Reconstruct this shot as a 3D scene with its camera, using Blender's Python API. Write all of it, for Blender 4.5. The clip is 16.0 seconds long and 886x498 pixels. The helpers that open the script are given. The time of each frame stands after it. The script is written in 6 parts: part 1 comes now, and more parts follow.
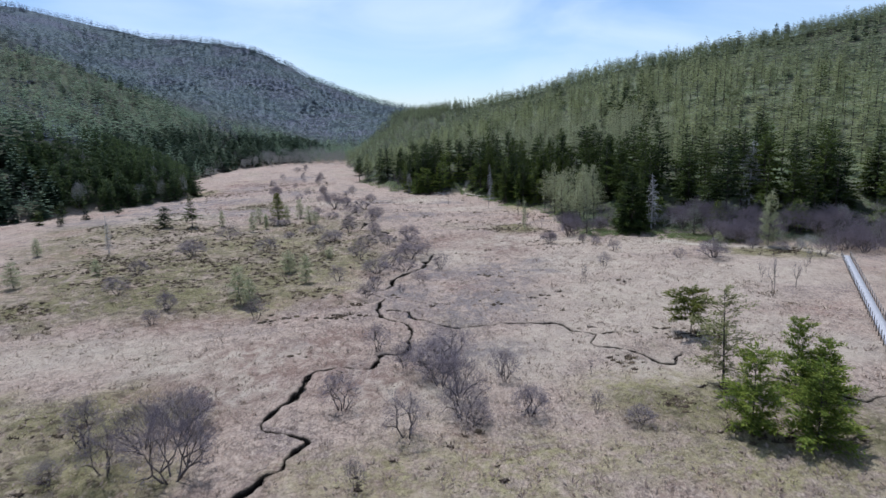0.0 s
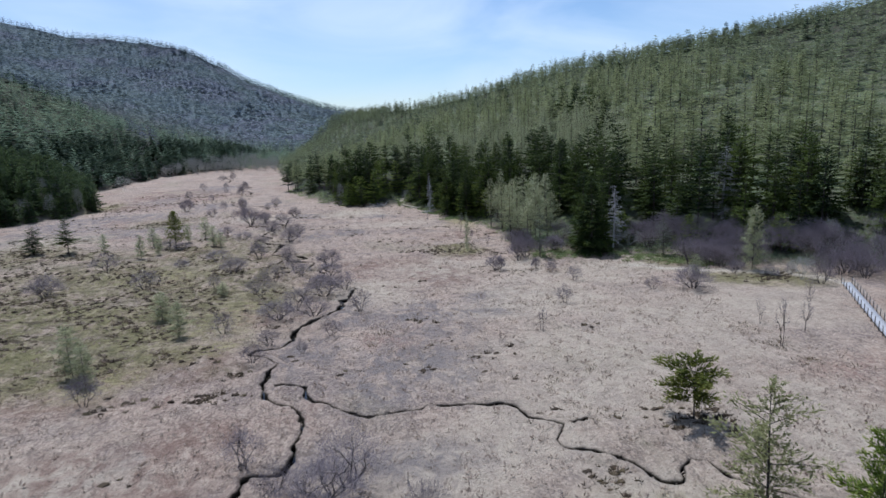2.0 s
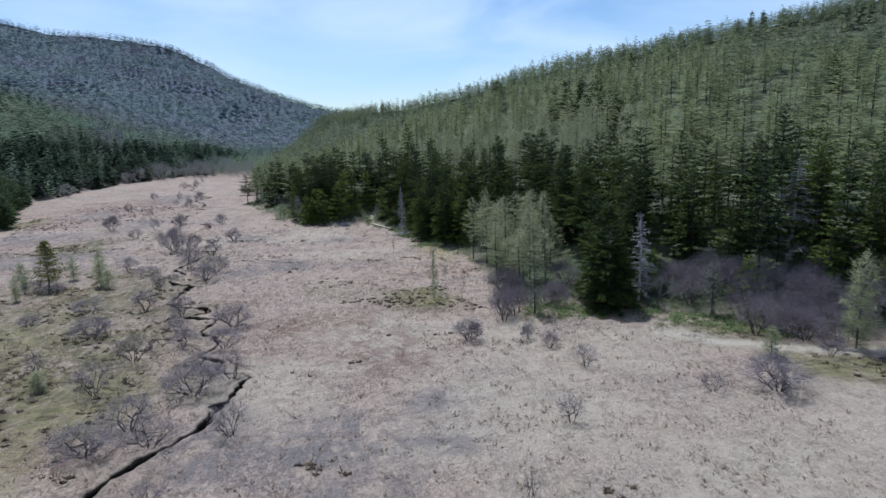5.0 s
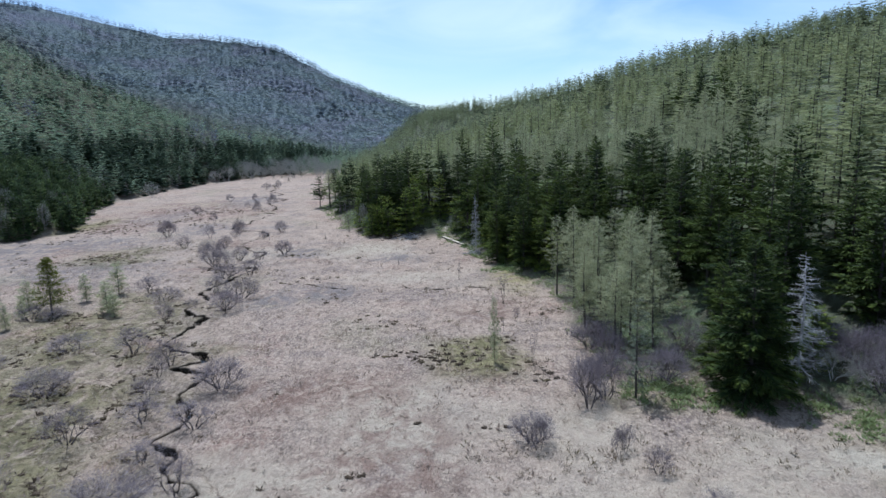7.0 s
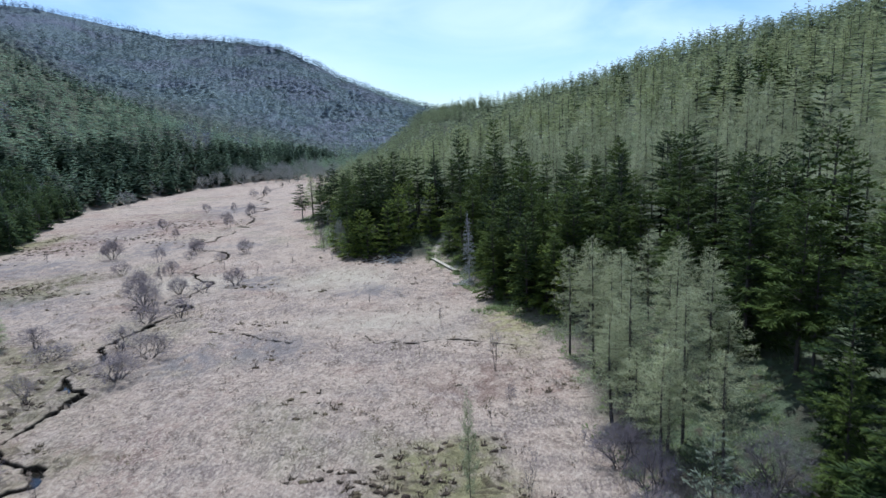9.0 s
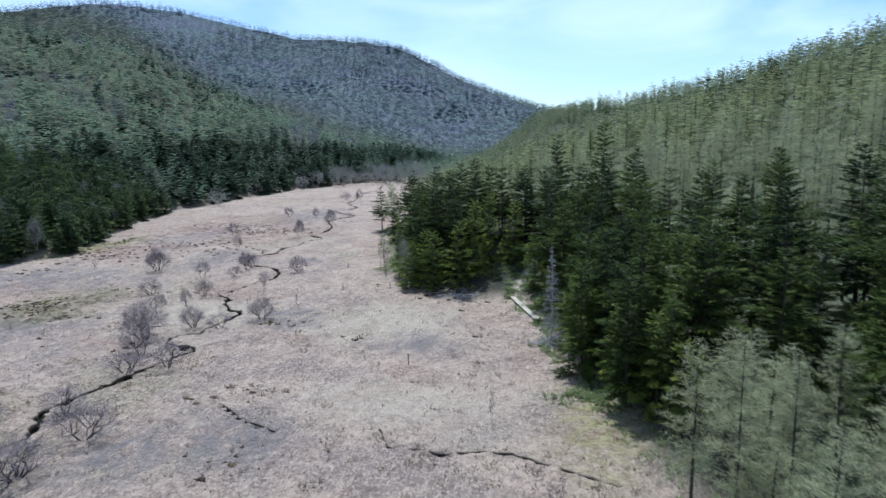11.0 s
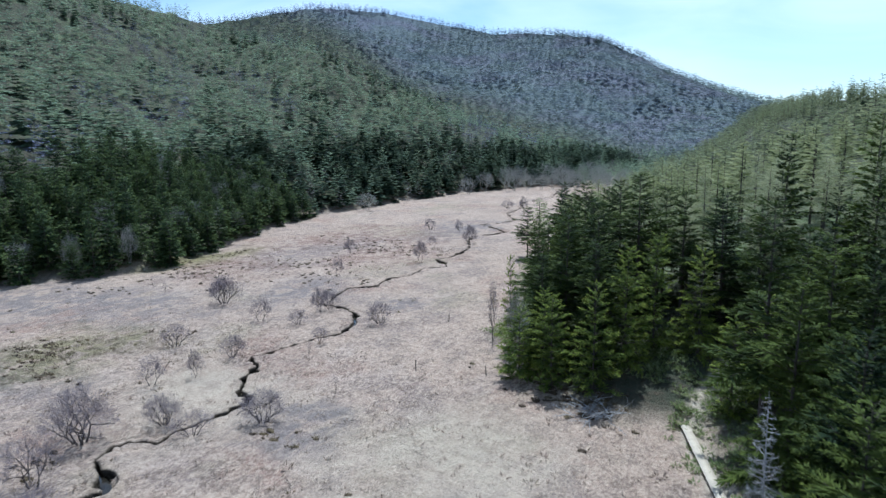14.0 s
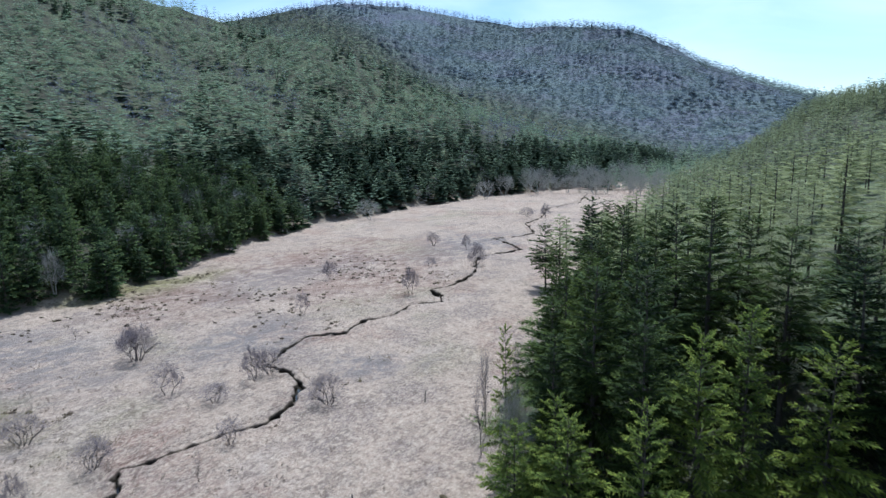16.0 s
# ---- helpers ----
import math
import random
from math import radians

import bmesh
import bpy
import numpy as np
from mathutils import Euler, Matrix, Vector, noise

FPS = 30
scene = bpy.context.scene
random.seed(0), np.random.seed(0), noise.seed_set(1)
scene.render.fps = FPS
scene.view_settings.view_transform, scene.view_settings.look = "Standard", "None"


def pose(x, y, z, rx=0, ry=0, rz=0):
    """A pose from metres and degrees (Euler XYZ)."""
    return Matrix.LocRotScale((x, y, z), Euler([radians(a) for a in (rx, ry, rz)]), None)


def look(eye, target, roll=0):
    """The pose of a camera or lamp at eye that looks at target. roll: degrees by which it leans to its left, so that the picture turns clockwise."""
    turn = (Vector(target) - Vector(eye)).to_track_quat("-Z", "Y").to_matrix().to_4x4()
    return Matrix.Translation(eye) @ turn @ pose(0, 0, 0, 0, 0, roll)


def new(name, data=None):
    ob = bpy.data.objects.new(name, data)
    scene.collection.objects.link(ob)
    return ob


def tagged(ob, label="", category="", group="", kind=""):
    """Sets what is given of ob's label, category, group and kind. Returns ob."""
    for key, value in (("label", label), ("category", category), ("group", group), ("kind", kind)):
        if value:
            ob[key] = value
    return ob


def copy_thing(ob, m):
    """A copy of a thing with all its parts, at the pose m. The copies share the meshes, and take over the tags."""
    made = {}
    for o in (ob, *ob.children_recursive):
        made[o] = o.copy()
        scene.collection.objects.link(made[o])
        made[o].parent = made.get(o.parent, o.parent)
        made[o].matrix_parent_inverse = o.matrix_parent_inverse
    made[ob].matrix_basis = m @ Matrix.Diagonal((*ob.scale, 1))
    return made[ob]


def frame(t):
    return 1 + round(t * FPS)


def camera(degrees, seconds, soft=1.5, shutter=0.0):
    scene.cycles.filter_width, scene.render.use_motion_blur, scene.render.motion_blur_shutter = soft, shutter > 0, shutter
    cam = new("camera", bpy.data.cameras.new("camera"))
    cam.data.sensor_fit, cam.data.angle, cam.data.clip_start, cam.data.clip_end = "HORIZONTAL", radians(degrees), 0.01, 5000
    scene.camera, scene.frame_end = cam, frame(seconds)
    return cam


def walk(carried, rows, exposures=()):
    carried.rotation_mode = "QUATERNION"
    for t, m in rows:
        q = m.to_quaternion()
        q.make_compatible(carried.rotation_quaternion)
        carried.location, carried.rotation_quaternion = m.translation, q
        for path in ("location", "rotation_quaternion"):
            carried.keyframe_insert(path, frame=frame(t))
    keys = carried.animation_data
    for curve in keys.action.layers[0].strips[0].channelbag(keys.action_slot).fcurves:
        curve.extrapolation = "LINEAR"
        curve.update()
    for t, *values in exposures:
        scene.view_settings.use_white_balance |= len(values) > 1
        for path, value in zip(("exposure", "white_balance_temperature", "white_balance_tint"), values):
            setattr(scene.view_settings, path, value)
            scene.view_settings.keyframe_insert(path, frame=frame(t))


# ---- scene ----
cam = camera(70.0, 16.0, soft=1.5, shutter=0.3)
PATH = [
    (0, (0.014, 0.004, 24.964), (0.15, 1.962, 24.576), -1.8),
    (0.5, (1.39, 5.887, 24.902), (1.526, 7.845, 24.516), -1.8),
    (1, (2.872, 11.784, 24.846), (3.04, 13.74, 24.462), -1.9),
    (1.5, (4.391, 17.638, 24.813), (4.632, 19.586, 24.43), -2.0),
    (2, (5.988, 23.46, 24.759), (6.284, 25.4, 24.377), -2.0),
    (2.5, (7.741, 29.242, 24.731), (8.07, 31.178, 24.35), -2.1),
    (3, (9.614, 35.047, 24.724), (9.961, 36.98, 24.347), -2.1),
    (3.5, (11.657, 40.806, 24.706), (12.016, 42.738, 24.331), -2.1),
    (3.7, (12.498, 43.146, 24.689), (12.861, 45.078, 24.317), -2.1),
    (5.8, (21.3, 68.342, 24.366), (21.437, 70.302, 23.992), -1.6),
    (6, (22.059, 70.77, 24.354), (22.143, 72.733, 23.982), -1.6),
    (6.5, (23.805, 76.878, 24.301), (23.817, 78.844, 23.932), -1.6),
    (7, (25.304, 83.106, 24.268), (25.288, 85.072, 23.9), -1.7),
    (7.5, (26.61, 89.411, 24.256), (26.576, 91.377, 23.888), -1.8),
    (8, (27.844, 95.786, 24.235), (27.797, 97.751, 23.865), -2.0),
    (8.2, (28.304, 98.364, 24.234), (28.254, 100.328, 23.862), -2.2),
    (10.3, (32.789, 125.751, 24.289), (32.642, 127.714, 23.933), -1.5),
    (10.5, (33.19, 128.425, 24.296), (32.976, 130.382, 23.94), -1.4),
    (11, (34.115, 135.218, 24.322), (33.694, 137.141, 23.971), -1.2),
    (11.5, (34.763, 142.035, 24.321), (34.218, 143.928, 23.971), -1.1),
    (12, (34.931, 148.796, 24.353), (34.347, 150.676, 24.002), -1.1),
    (12.5, (34.637, 155.471, 24.41), (34.019, 157.34, 24.058), -1.2),
    (13, (34.016, 162.058, 24.479), (33.3, 163.892, 24.127), -1.2),
    (13.5, (33.169, 168.659, 24.549), (32.293, 170.422, 24.2), -1.1),
    (14, (32.005, 175.216, 24.616), (31.016, 176.918, 24.268), -1.0),
    (14.5, (30.334, 181.587, 24.68), (29.311, 183.269, 24.33), -1.1),
    (15, (28.243, 187.842, 24.775), (27.203, 189.514, 24.423), -1.1),
    (15.5, (25.904, 194.091, 24.888), (24.851, 195.755, 24.535), -1.2),
    (16, (23.463, 200.304, 24.964), (22.399, 201.96, 24.61), -1.4),
]
walk(cam, [(t, look(eye, target, roll)) for t, eye, target, roll in PATH], ((0, -0.04, 5460, 13), (3.5, -0.16, 5360, 10), (7, 0.07, 5260, 8), (11, 0.24, 5200, 6), (16, 0.36, 5230, 5)))

# ---------------------------------------------------------------- light
SUN_EL, SUN_AZ = 67.0, 20.0          # degrees; azimuth counted left of +y
SUN_DIR = Vector((-math.sin(radians(SUN_AZ)) * math.cos(radians(SUN_EL)),
                  math.cos(radians(SUN_AZ)) * math.cos(radians(SUN_EL)), math.sin(radians(SUN_EL))))
sun_data = bpy.data.lights.new("sun", "SUN")
sun_data.energy, sun_data.angle, sun_data.color = 4.6, radians(0.6), (1.0, 0.96, 0.90)
sun = new("sun", sun_data)
sun.matrix_world = look(SUN_DIR * 400, (0, 0, 0))

world = bpy.data.worlds.new("sky")
scene.world = world
world.use_nodes = True
wn, wl = world.node_tree.nodes, world.node_tree.links
wn.clear()
w_out, w_bg, w_sky = wn.new("ShaderNodeOutputWorld"), wn.new("ShaderNodeBackground"), wn.new("ShaderNodeTexSky")
w_sky.sky_type, w_sky.sun_disc = "NISHITA", False
w_sky.sun_elevation, w_sky.sun_rotation = radians(SUN_EL), radians(-SUN_AZ)
w_sky.altitude, w_sky.air_density, w_sky.dust_density = 900, 1.0, 0.7
w_co, w_map, w_no, w_ramp, w_mix = (wn.new("ShaderNodeTexCoord"), wn.new("ShaderNodeMapping"), wn.new("ShaderNodeTexNoise"),
                                    wn.new("ShaderNodeValToRGB"), wn.new("ShaderNodeMix"))
w_mix.data_type = "RGBA"
w_map.inputs["Scale"].default_value = (1.6, 1.6, 5.0)
w_no.inputs["Scale"].default_value, w_no.inputs["Detail"].default_value, w_no.inputs["Roughness"].default_value = 1.7, 6.0, 0.5
w_no.inputs["Distortion"].default_value = 0.6
w_ramp.color_ramp.elements[0].position, w_ramp.color_ramp.elements[1].position = 0.34, 0.70
w_ramp.color_ramp.elements[0].color, w_ramp.color_ramp.elements[1].color = (0, 0, 0, 1), (0.8, 0.8, 0.8, 1)
w_mix.inputs["B"].default_value = (7.2, 7.9, 8.6, 1)
w_bg.inputs["Strength"].default_value = 0.12
wl.new(w_co.outputs["Generated"], w_map.inputs["Vector"])
wl.new(w_map.outputs["Vector"], w_no.inputs["Vector"])
wl.new(w_no.outputs["Fac"], w_ramp.inputs["Fac"])
w_sep, w_low, w_mul = wn.new("ShaderNodeSeparateXYZ"), wn.new("ShaderNodeMapRange"), wn.new("ShaderNodeMath")
w_mul.operation = "MULTIPLY"
for key, value in (("From Min", 0.25), ("From Max", 0.6), ("To Min", 1.0), ("To Max", 0.6)):
    w_low.inputs[key].default_value = value
wl.new(w_co.outputs["Generated"], w_sep.inputs["Vector"])
wl.new(w_sep.outputs["Z"], w_low.inputs["Value"])
wl.new(w_ramp.outputs["Color"], w_mul.inputs[0])
wl.new(w_low.outputs["Result"], w_mul.inputs[1])
wl.new(w_mul.outputs["Value"], w_mix.inputs["Factor"])
wl.new(w_sky.outputs["Color"], w_mix.inputs["A"])
wl.new(w_mix.outputs["Result"], w_bg.inputs["Color"])
wl.new(w_bg.outputs["Background"], w_out.inputs["Surface"])


# ---------------------------------------------------------------- materials
class Nodes:
    """A small wrapper that makes node trees short to write."""

    def __init__(self, name):
        self.mat = bpy.data.materials.new(name)
        self.mat.use_nodes = True
        self.n, self.l = self.mat.node_tree.nodes, self.mat.node_tree.links
        self.n.clear()
        self.out = self.n.new("ShaderNodeOutputMaterial")
        self.co = self.n.new("ShaderNodeTexCoord").outputs["Object"]

    def put(self, socket, value):
        if isinstance(value, bpy.types.NodeSocket):
            self.l.new(value, socket)
        elif isinstance(value, tuple) and len(value) == 3 and socket.type == "RGBA":
            socket.default_value = (*value, 1)
        else:
            socket.default_value = value

    def noise(self, scale, detail=4.0, rough=0.55, stretch=None, distort=0.0):
        t = self.n.new("ShaderNodeTexNoise")
        t.inputs["Scale"].default_value, t.inputs["Detail"].default_value = scale, detail
        t.inputs["Roughness"].default_value, t.inputs["Distortion"].default_value = rough, distort
        v = self.co
        if stretch:
            m = self.n.new("ShaderNodeMapping")
            m.inputs["Scale"].default_value = stretch
            self.l.new(self.co, m.inputs["Vector"])
            v = m.outputs["Vector"]
        self.l.new(v, t.inputs["Vector"])
        return t.outputs["Fac"]

    def ramp(self, fac, lo, hi, a=0.0, b=1.0):
        r = self.n.new("ShaderNodeMapRange")
        r.interpolation_type = "SMOOTHSTEP"
        self.put(r.inputs["Value"], fac)
        for key, value in (("From Min", lo), ("From Max", hi), ("To Min", a), ("To Max", b)):
            r.inputs[key].default_value = value
        return r.outputs["Result"]

    def mix(self, fac, a, b, mode="MIX"):
        m = self.n.new("ShaderNodeMix")
        m.data_type, m.blend_type = "RGBA", mode
        self.put(m.inputs["Factor"], fac), self.put(m.inputs["A"], a), self.put(m.inputs["B"], b)
        return m.outputs["Result"]

    def math(self, op, a, b=0.0):
        m = self.n.new("ShaderNodeMath")
        m.operation = op
        self.put(m.inputs[0], a), self.put(m.inputs[1], b)
        return m.outputs[0]

    def attribute(self, name):
        a = self.n.new("ShaderNodeAttribute")
        a.attribute_name = name
        return a.outputs["Fac"]

    def bump(self, height, strength, distance):
        b = self.n.new("ShaderNodeBump")
        b.inputs["Strength"].default_value, b.inputs["Distance"].default_value = strength, distance
        self.l.new(height, b.inputs["Height"])
        return b.outputs["Normal"]

    def surface(self, color, rough=0.9, normal=None, spec=0.2, translucent=0.0, cover=1.0):
        p = self.n.new("ShaderNodeBsdfPrincipled")
        self.put(p.inputs["Base Color"], color), self.put(p.inputs["Roughness"], rough)
        p.inputs["Specular IOR Level"].default_value, p.inputs["Alpha"].default_value = spec, cover
        if normal is not None:
            self.l.new(normal, p.inputs["Normal"])
        shader = p.outputs["BSDF"]
        if translucent:
            t, m = self.n.new("ShaderNodeBsdfTranslucent"), self.n.new("ShaderNodeMixShader")
            self.put(t.inputs["Color"], color)
            m.inputs["Fac"].default_value = translucent
            self.l.new(shader, m.inputs[1]), self.l.new(t.outputs["BSDF"], m.inputs[2])
            shader = m.outputs["Shader"]
        self.l.new(shader, self.out.inputs["Surface"])
        return self.mat


def ground_material():
    m = Nodes("marsh_ground")
    big, mid, fine = m.noise(0.022, 3), m.noise(0.11, 5, 0.6), m.noise(0.9, 6, 0.65)
    streak, grain = m.noise(1.0, 5, 0.7, (2.6, 0.9, 1.0), 0.4), m.noise(5.0, 4, 0.7)
    patch = m.noise(0.30, 6, 0.65, (1.6, 1.0, 1.0), 0.8)
    straw = m.mix(m.ramp(big, 0.38, 0.62), (0.412, 0.310, 0.236), (0.358, 0.268, 0.208))
    straw = m.mix(m.ramp(mid, 0.48, 0.62, 0, 0.85), straw, (0.225, 0.175, 0.152))
    straw = m.mix(m.ramp(m.noise(0.06, 4, 0.6), 0.52, 0.66, 0, 0.8), straw, (0.255, 0.155, 0.118))
    straw = m.mix(m.ramp(m.noise(0.045, 5, 0.62, (1, 0.8, 1)), 0.54, 0.66, 0, 0.75), straw, (0.225, 0.195, 0.125))
    straw = m.mix(m.ramp(m.noise(0.085, 5, 0.6, (1.3, 0.7, 1)), 0.55, 0.68, 0, 0.8), straw, (0.41, 0.322, 0.262))
    straw = m.mix(m.ramp(patch, 0.50, 0.62, 0, 0.6), straw, (0.195, 0.155, 0.128))
    straw = m.mix(m.ramp(streak, 0.45, 0.66, 0, 0.72), straw, (0.50, 0.392, 0.296))
    straw = m.mix(m.ramp(fine, 0.51, 0.58, 0, 0.40), straw, (0.165, 0.122, 0.098))
    straw = m.mix(m.ramp(m.noise(2.2, 5, 0.7), 0.53, 0.59, 0, 0.40), straw, (0.13, 0.095, 0.075))
    straw = m.mix(m.ramp(m.noise(3.4, 4, 0.65, (1.3, 0.8, 1)), 0.50, 0.57, 0.0, 0.42), straw, (0.60, 0.485, 0.375))
    # paler flattened grass, greyer heather flats, rusty sedge and moss
    straw = m.mix(m.math("MULTIPLY", m.attribute("pale"), m.ramp(patch, 0.35, 0.6, 0.85, 0.5)), straw, (0.480, 0.402, 0.304))
    straw = m.mix(m.math("MULTIPLY", m.attribute("grey"), m.ramp(patch, 0.36, 0.58, 0.1, 0.72)), straw, (0.175, 0.156, 0.152))
    straw = m.mix(m.math("MULTIPLY", m.attribute("rust"), m.ramp(patch, 0.38, 0.62, 0.0, 0.65)), straw, (0.19, 0.110, 0.082))
    sedge = m.mix(m.ramp(m.noise(1.3, 5, 0.7), 0.40, 0.60), (0.36, 0.32, 0.155), (0.215, 0.185, 0.085))
    straw = m.mix(m.math("MULTIPLY", m.attribute("sedge"), m.ramp(m.noise(0.7, 5, 0.65), 0.36, 0.60, 0.15, 0.9)), straw, sedge)
    moss = m.mix(m.ramp(fine, 0.4, 0.62), (0.215, 0.190, 0.092), (0.120, 0.108, 0.052))
    straw = m.mix(m.math("MULTIPLY", m.attribute("moss"), m.ramp(patch, 0.38, 0.54, 0.25, 0.95)), straw, moss)
    hummock = m.ramp(m.noise(0.42, 4, 0.6, (0.8, 1.5, 1), 0.6), 0.575, 0.63)
    straw = m.mix(m.math("MULTIPLY", hummock, m.math("ADD", m.math("MULTIPLY", m.attribute("moss"), 0.70), 0.12)), straw, (0.075, 0.056, 0.036))
    clod = m.ramp(m.noise(0.85, 3, 0.55, (1, 1.3, 1), 0.5), 0.615, 0.67)
    straw = m.mix(m.math("MULTIPLY", clod, m.math("ADD", m.math("MULTIPLY", m.attribute("moss"), 0.55), 0.22)), straw, (0.070, 0.050, 0.036))
    # forest floor: dwarf bamboo, litter, coloured darker for the shade between crowns
    floor = m.mix(m.ramp(m.noise(0.12, 5, 0.6), 0.42, 0.64), (0.060, 0.064, 0.044), (0.105, 0.128, 0.070))
    floor = m.mix(m.ramp(fine, 0.45, 0.68), floor, (0.09, 0.075, 0.052))
    # litter of the far mountain, with bluish distance haze mixed into the colour
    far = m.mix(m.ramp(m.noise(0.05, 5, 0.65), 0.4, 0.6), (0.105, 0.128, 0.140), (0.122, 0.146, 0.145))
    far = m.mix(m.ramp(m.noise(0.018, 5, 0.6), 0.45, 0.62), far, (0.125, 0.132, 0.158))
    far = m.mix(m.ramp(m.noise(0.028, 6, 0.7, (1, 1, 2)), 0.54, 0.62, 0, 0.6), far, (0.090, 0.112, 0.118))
    glade = m.mix(m.ramp(m.noise(0.16, 5, 0.6), 0.40, 0.62), (0.17, 0.18, 0.112), (0.14, 0.178, 0.086))
    glade = m.mix(m.ramp(fine, 0.5, 0.7, 0, 0.7), glade, (0.13, 0.13, 0.085))
    floor = m.mix(m.math("MULTIPLY", m.attribute("glade"), m.ramp(m.noise(0.05, 4, 0.6), 0.40, 0.58, 0.1, 0.9)), floor, glade)
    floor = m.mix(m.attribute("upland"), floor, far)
    color = m.mix(m.attribute("forest"), straw, floor)
    sand = m.mix(m.ramp(fine, 0.4, 0.7), (0.50, 0.43, 0.33), (0.36, 0.30, 0.23))
    color = m.mix(m.attribute("path"), color, sand)
    color = m.mix(m.attribute("peat"), color, m.mix(m.ramp(fine, 0.4, 0.6), (0.022, 0.017, 0.012), (0.05, 0.04, 0.026)))
    height = m.math("ADD", m.math("MULTIPLY", fine, 0.7), m.math("MULTIPLY", grain, 0.3))
    return m.surface(color, 0.95, m.bump(height, 1.0, 1.0), 0.1)


def foliage_material(name, a, b, c, translucent, per_tree=True, clumps=0.0, tips=0.0, patches=0.05, even=False):
    m = Nodes(name)
    g = m.n.new("ShaderNodeNewGeometry").outputs["Random Per Island"]
    if per_tree:
        tree = m.math("POWER", m.n.new("ShaderNodeObjectInfo").outputs["Random"], 1.7)
    else:
        tree = m.math("ADD", m.math("MULTIPLY", m.attribute("tone"), 0.5), m.ramp(m.noise(patches, 4, 0.6), 0.38, 0.62, 0, 0.5))
    color = m.mix(tree, a, b)
    # noise picks whole boughs for the lighter colour, painted as if sunlit
    if clumps:
        g = m.math("ADD", m.math("MULTIPLY", g, 0.45), m.math("MULTIPLY", m.ramp(m.noise(clumps, 3, 0.6), 0.42, 0.60), 0.55))
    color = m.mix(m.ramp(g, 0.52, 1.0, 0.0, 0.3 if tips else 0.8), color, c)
    if tips:  # fresh growth at the ends of the boughs, with sunlit highlights put into its colour
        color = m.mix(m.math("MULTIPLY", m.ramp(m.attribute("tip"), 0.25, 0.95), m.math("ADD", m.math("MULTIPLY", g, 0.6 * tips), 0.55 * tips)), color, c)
    normal = None
    if even:  # a crown too fine to show its twigs takes the light as one rounded mass
        geometry, up = m.n.new("ShaderNodeNewGeometry"), m.n.new("ShaderNodeVectorMath")
        up.operation = "MULTIPLY_ADD"
        m.l.new(geometry.outputs["Normal"], up.inputs[0])
        up.inputs[1].default_value, up.inputs[2].default_value = (0.3, 0.3, 0.3), (0.25, -0.1, 0.8)
        unit_way = m.n.new("ShaderNodeVectorMath")
        unit_way.operation = "NORMALIZE"
        m.l.new(up.outputs[0], unit_way.inputs[0])
        normal = unit_way.outputs[0]
    # even crowns are left partly see-through, to soften shadows as haze would
    return m.surface(color, 0.75, normal, 0.12, translucent, 0.42 if even else 1.0)


def bark_material(name, a, b, scale=6.0):
    m = Nodes(name)
    g = m.noise(scale, 5, 0.65, (1, 1, 0.25))
    color = m.mix(m.ramp(g, 0.35, 0.65), a, b)
    color = m.mix(m.n.new("ShaderNodeObjectInfo").outputs["Random"], color, m.mix(0.5, color, b))
    return m.surface(color, 0.92, m.bump(g, 0.6, 0.05), 0.15)


def water_material():
    m = Nodes("peat_water")
    return m.surface(m.mix(m.ramp(m.noise(0.5), 0.4, 0.6), (0.012, 0.011, 0.009), (0.03, 0.026, 0.02)), 0.12,
                     m.bump(m.noise(3.0), 0.15, 0.05), 0.5)


def wood_material(name, a, b):
    m = Nodes(name)
    g = m.noise(3.0, 6, 0.7, (1, 8, 8))
    color = m.mix(m.ramp(g, 0.3, 0.7), a, b)
    color = m.mix(m.ramp(m.n.new("ShaderNodeObjectInfo").outputs["Random"], 0, 1, 0, 0.5), color, b)
    return m.surface(color, 0.85, m.bump(g, 0.5, 0.01), 0.2)


MAT_GROUND = ground_material()
MAT_WATER = water_material()
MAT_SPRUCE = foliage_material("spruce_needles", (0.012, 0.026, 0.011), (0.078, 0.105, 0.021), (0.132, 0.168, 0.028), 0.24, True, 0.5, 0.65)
# distant spruces and firs: bluer than near ones, some haze in the colour
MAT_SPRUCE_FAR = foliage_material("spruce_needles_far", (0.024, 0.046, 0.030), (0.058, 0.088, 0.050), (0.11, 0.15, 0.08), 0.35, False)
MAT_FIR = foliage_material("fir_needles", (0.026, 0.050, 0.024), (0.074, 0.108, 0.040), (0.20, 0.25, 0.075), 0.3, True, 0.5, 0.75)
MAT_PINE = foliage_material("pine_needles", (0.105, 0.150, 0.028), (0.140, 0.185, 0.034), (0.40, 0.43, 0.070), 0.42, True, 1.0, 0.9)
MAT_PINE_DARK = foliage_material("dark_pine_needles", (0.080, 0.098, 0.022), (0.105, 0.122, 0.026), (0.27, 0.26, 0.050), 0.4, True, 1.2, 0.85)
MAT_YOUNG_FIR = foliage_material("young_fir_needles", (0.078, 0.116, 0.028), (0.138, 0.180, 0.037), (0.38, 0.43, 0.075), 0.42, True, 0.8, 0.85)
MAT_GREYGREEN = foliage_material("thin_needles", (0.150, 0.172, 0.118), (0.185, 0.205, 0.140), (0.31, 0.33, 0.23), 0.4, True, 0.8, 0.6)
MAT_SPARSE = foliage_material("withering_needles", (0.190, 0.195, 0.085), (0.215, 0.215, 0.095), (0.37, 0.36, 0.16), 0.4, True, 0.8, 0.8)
MAT_LARCH = foliage_material("larch_needles", (0.30, 0.318, 0.180), (0.365, 0.378, 0.212), (0.46, 0.46, 0.28), 0.5)
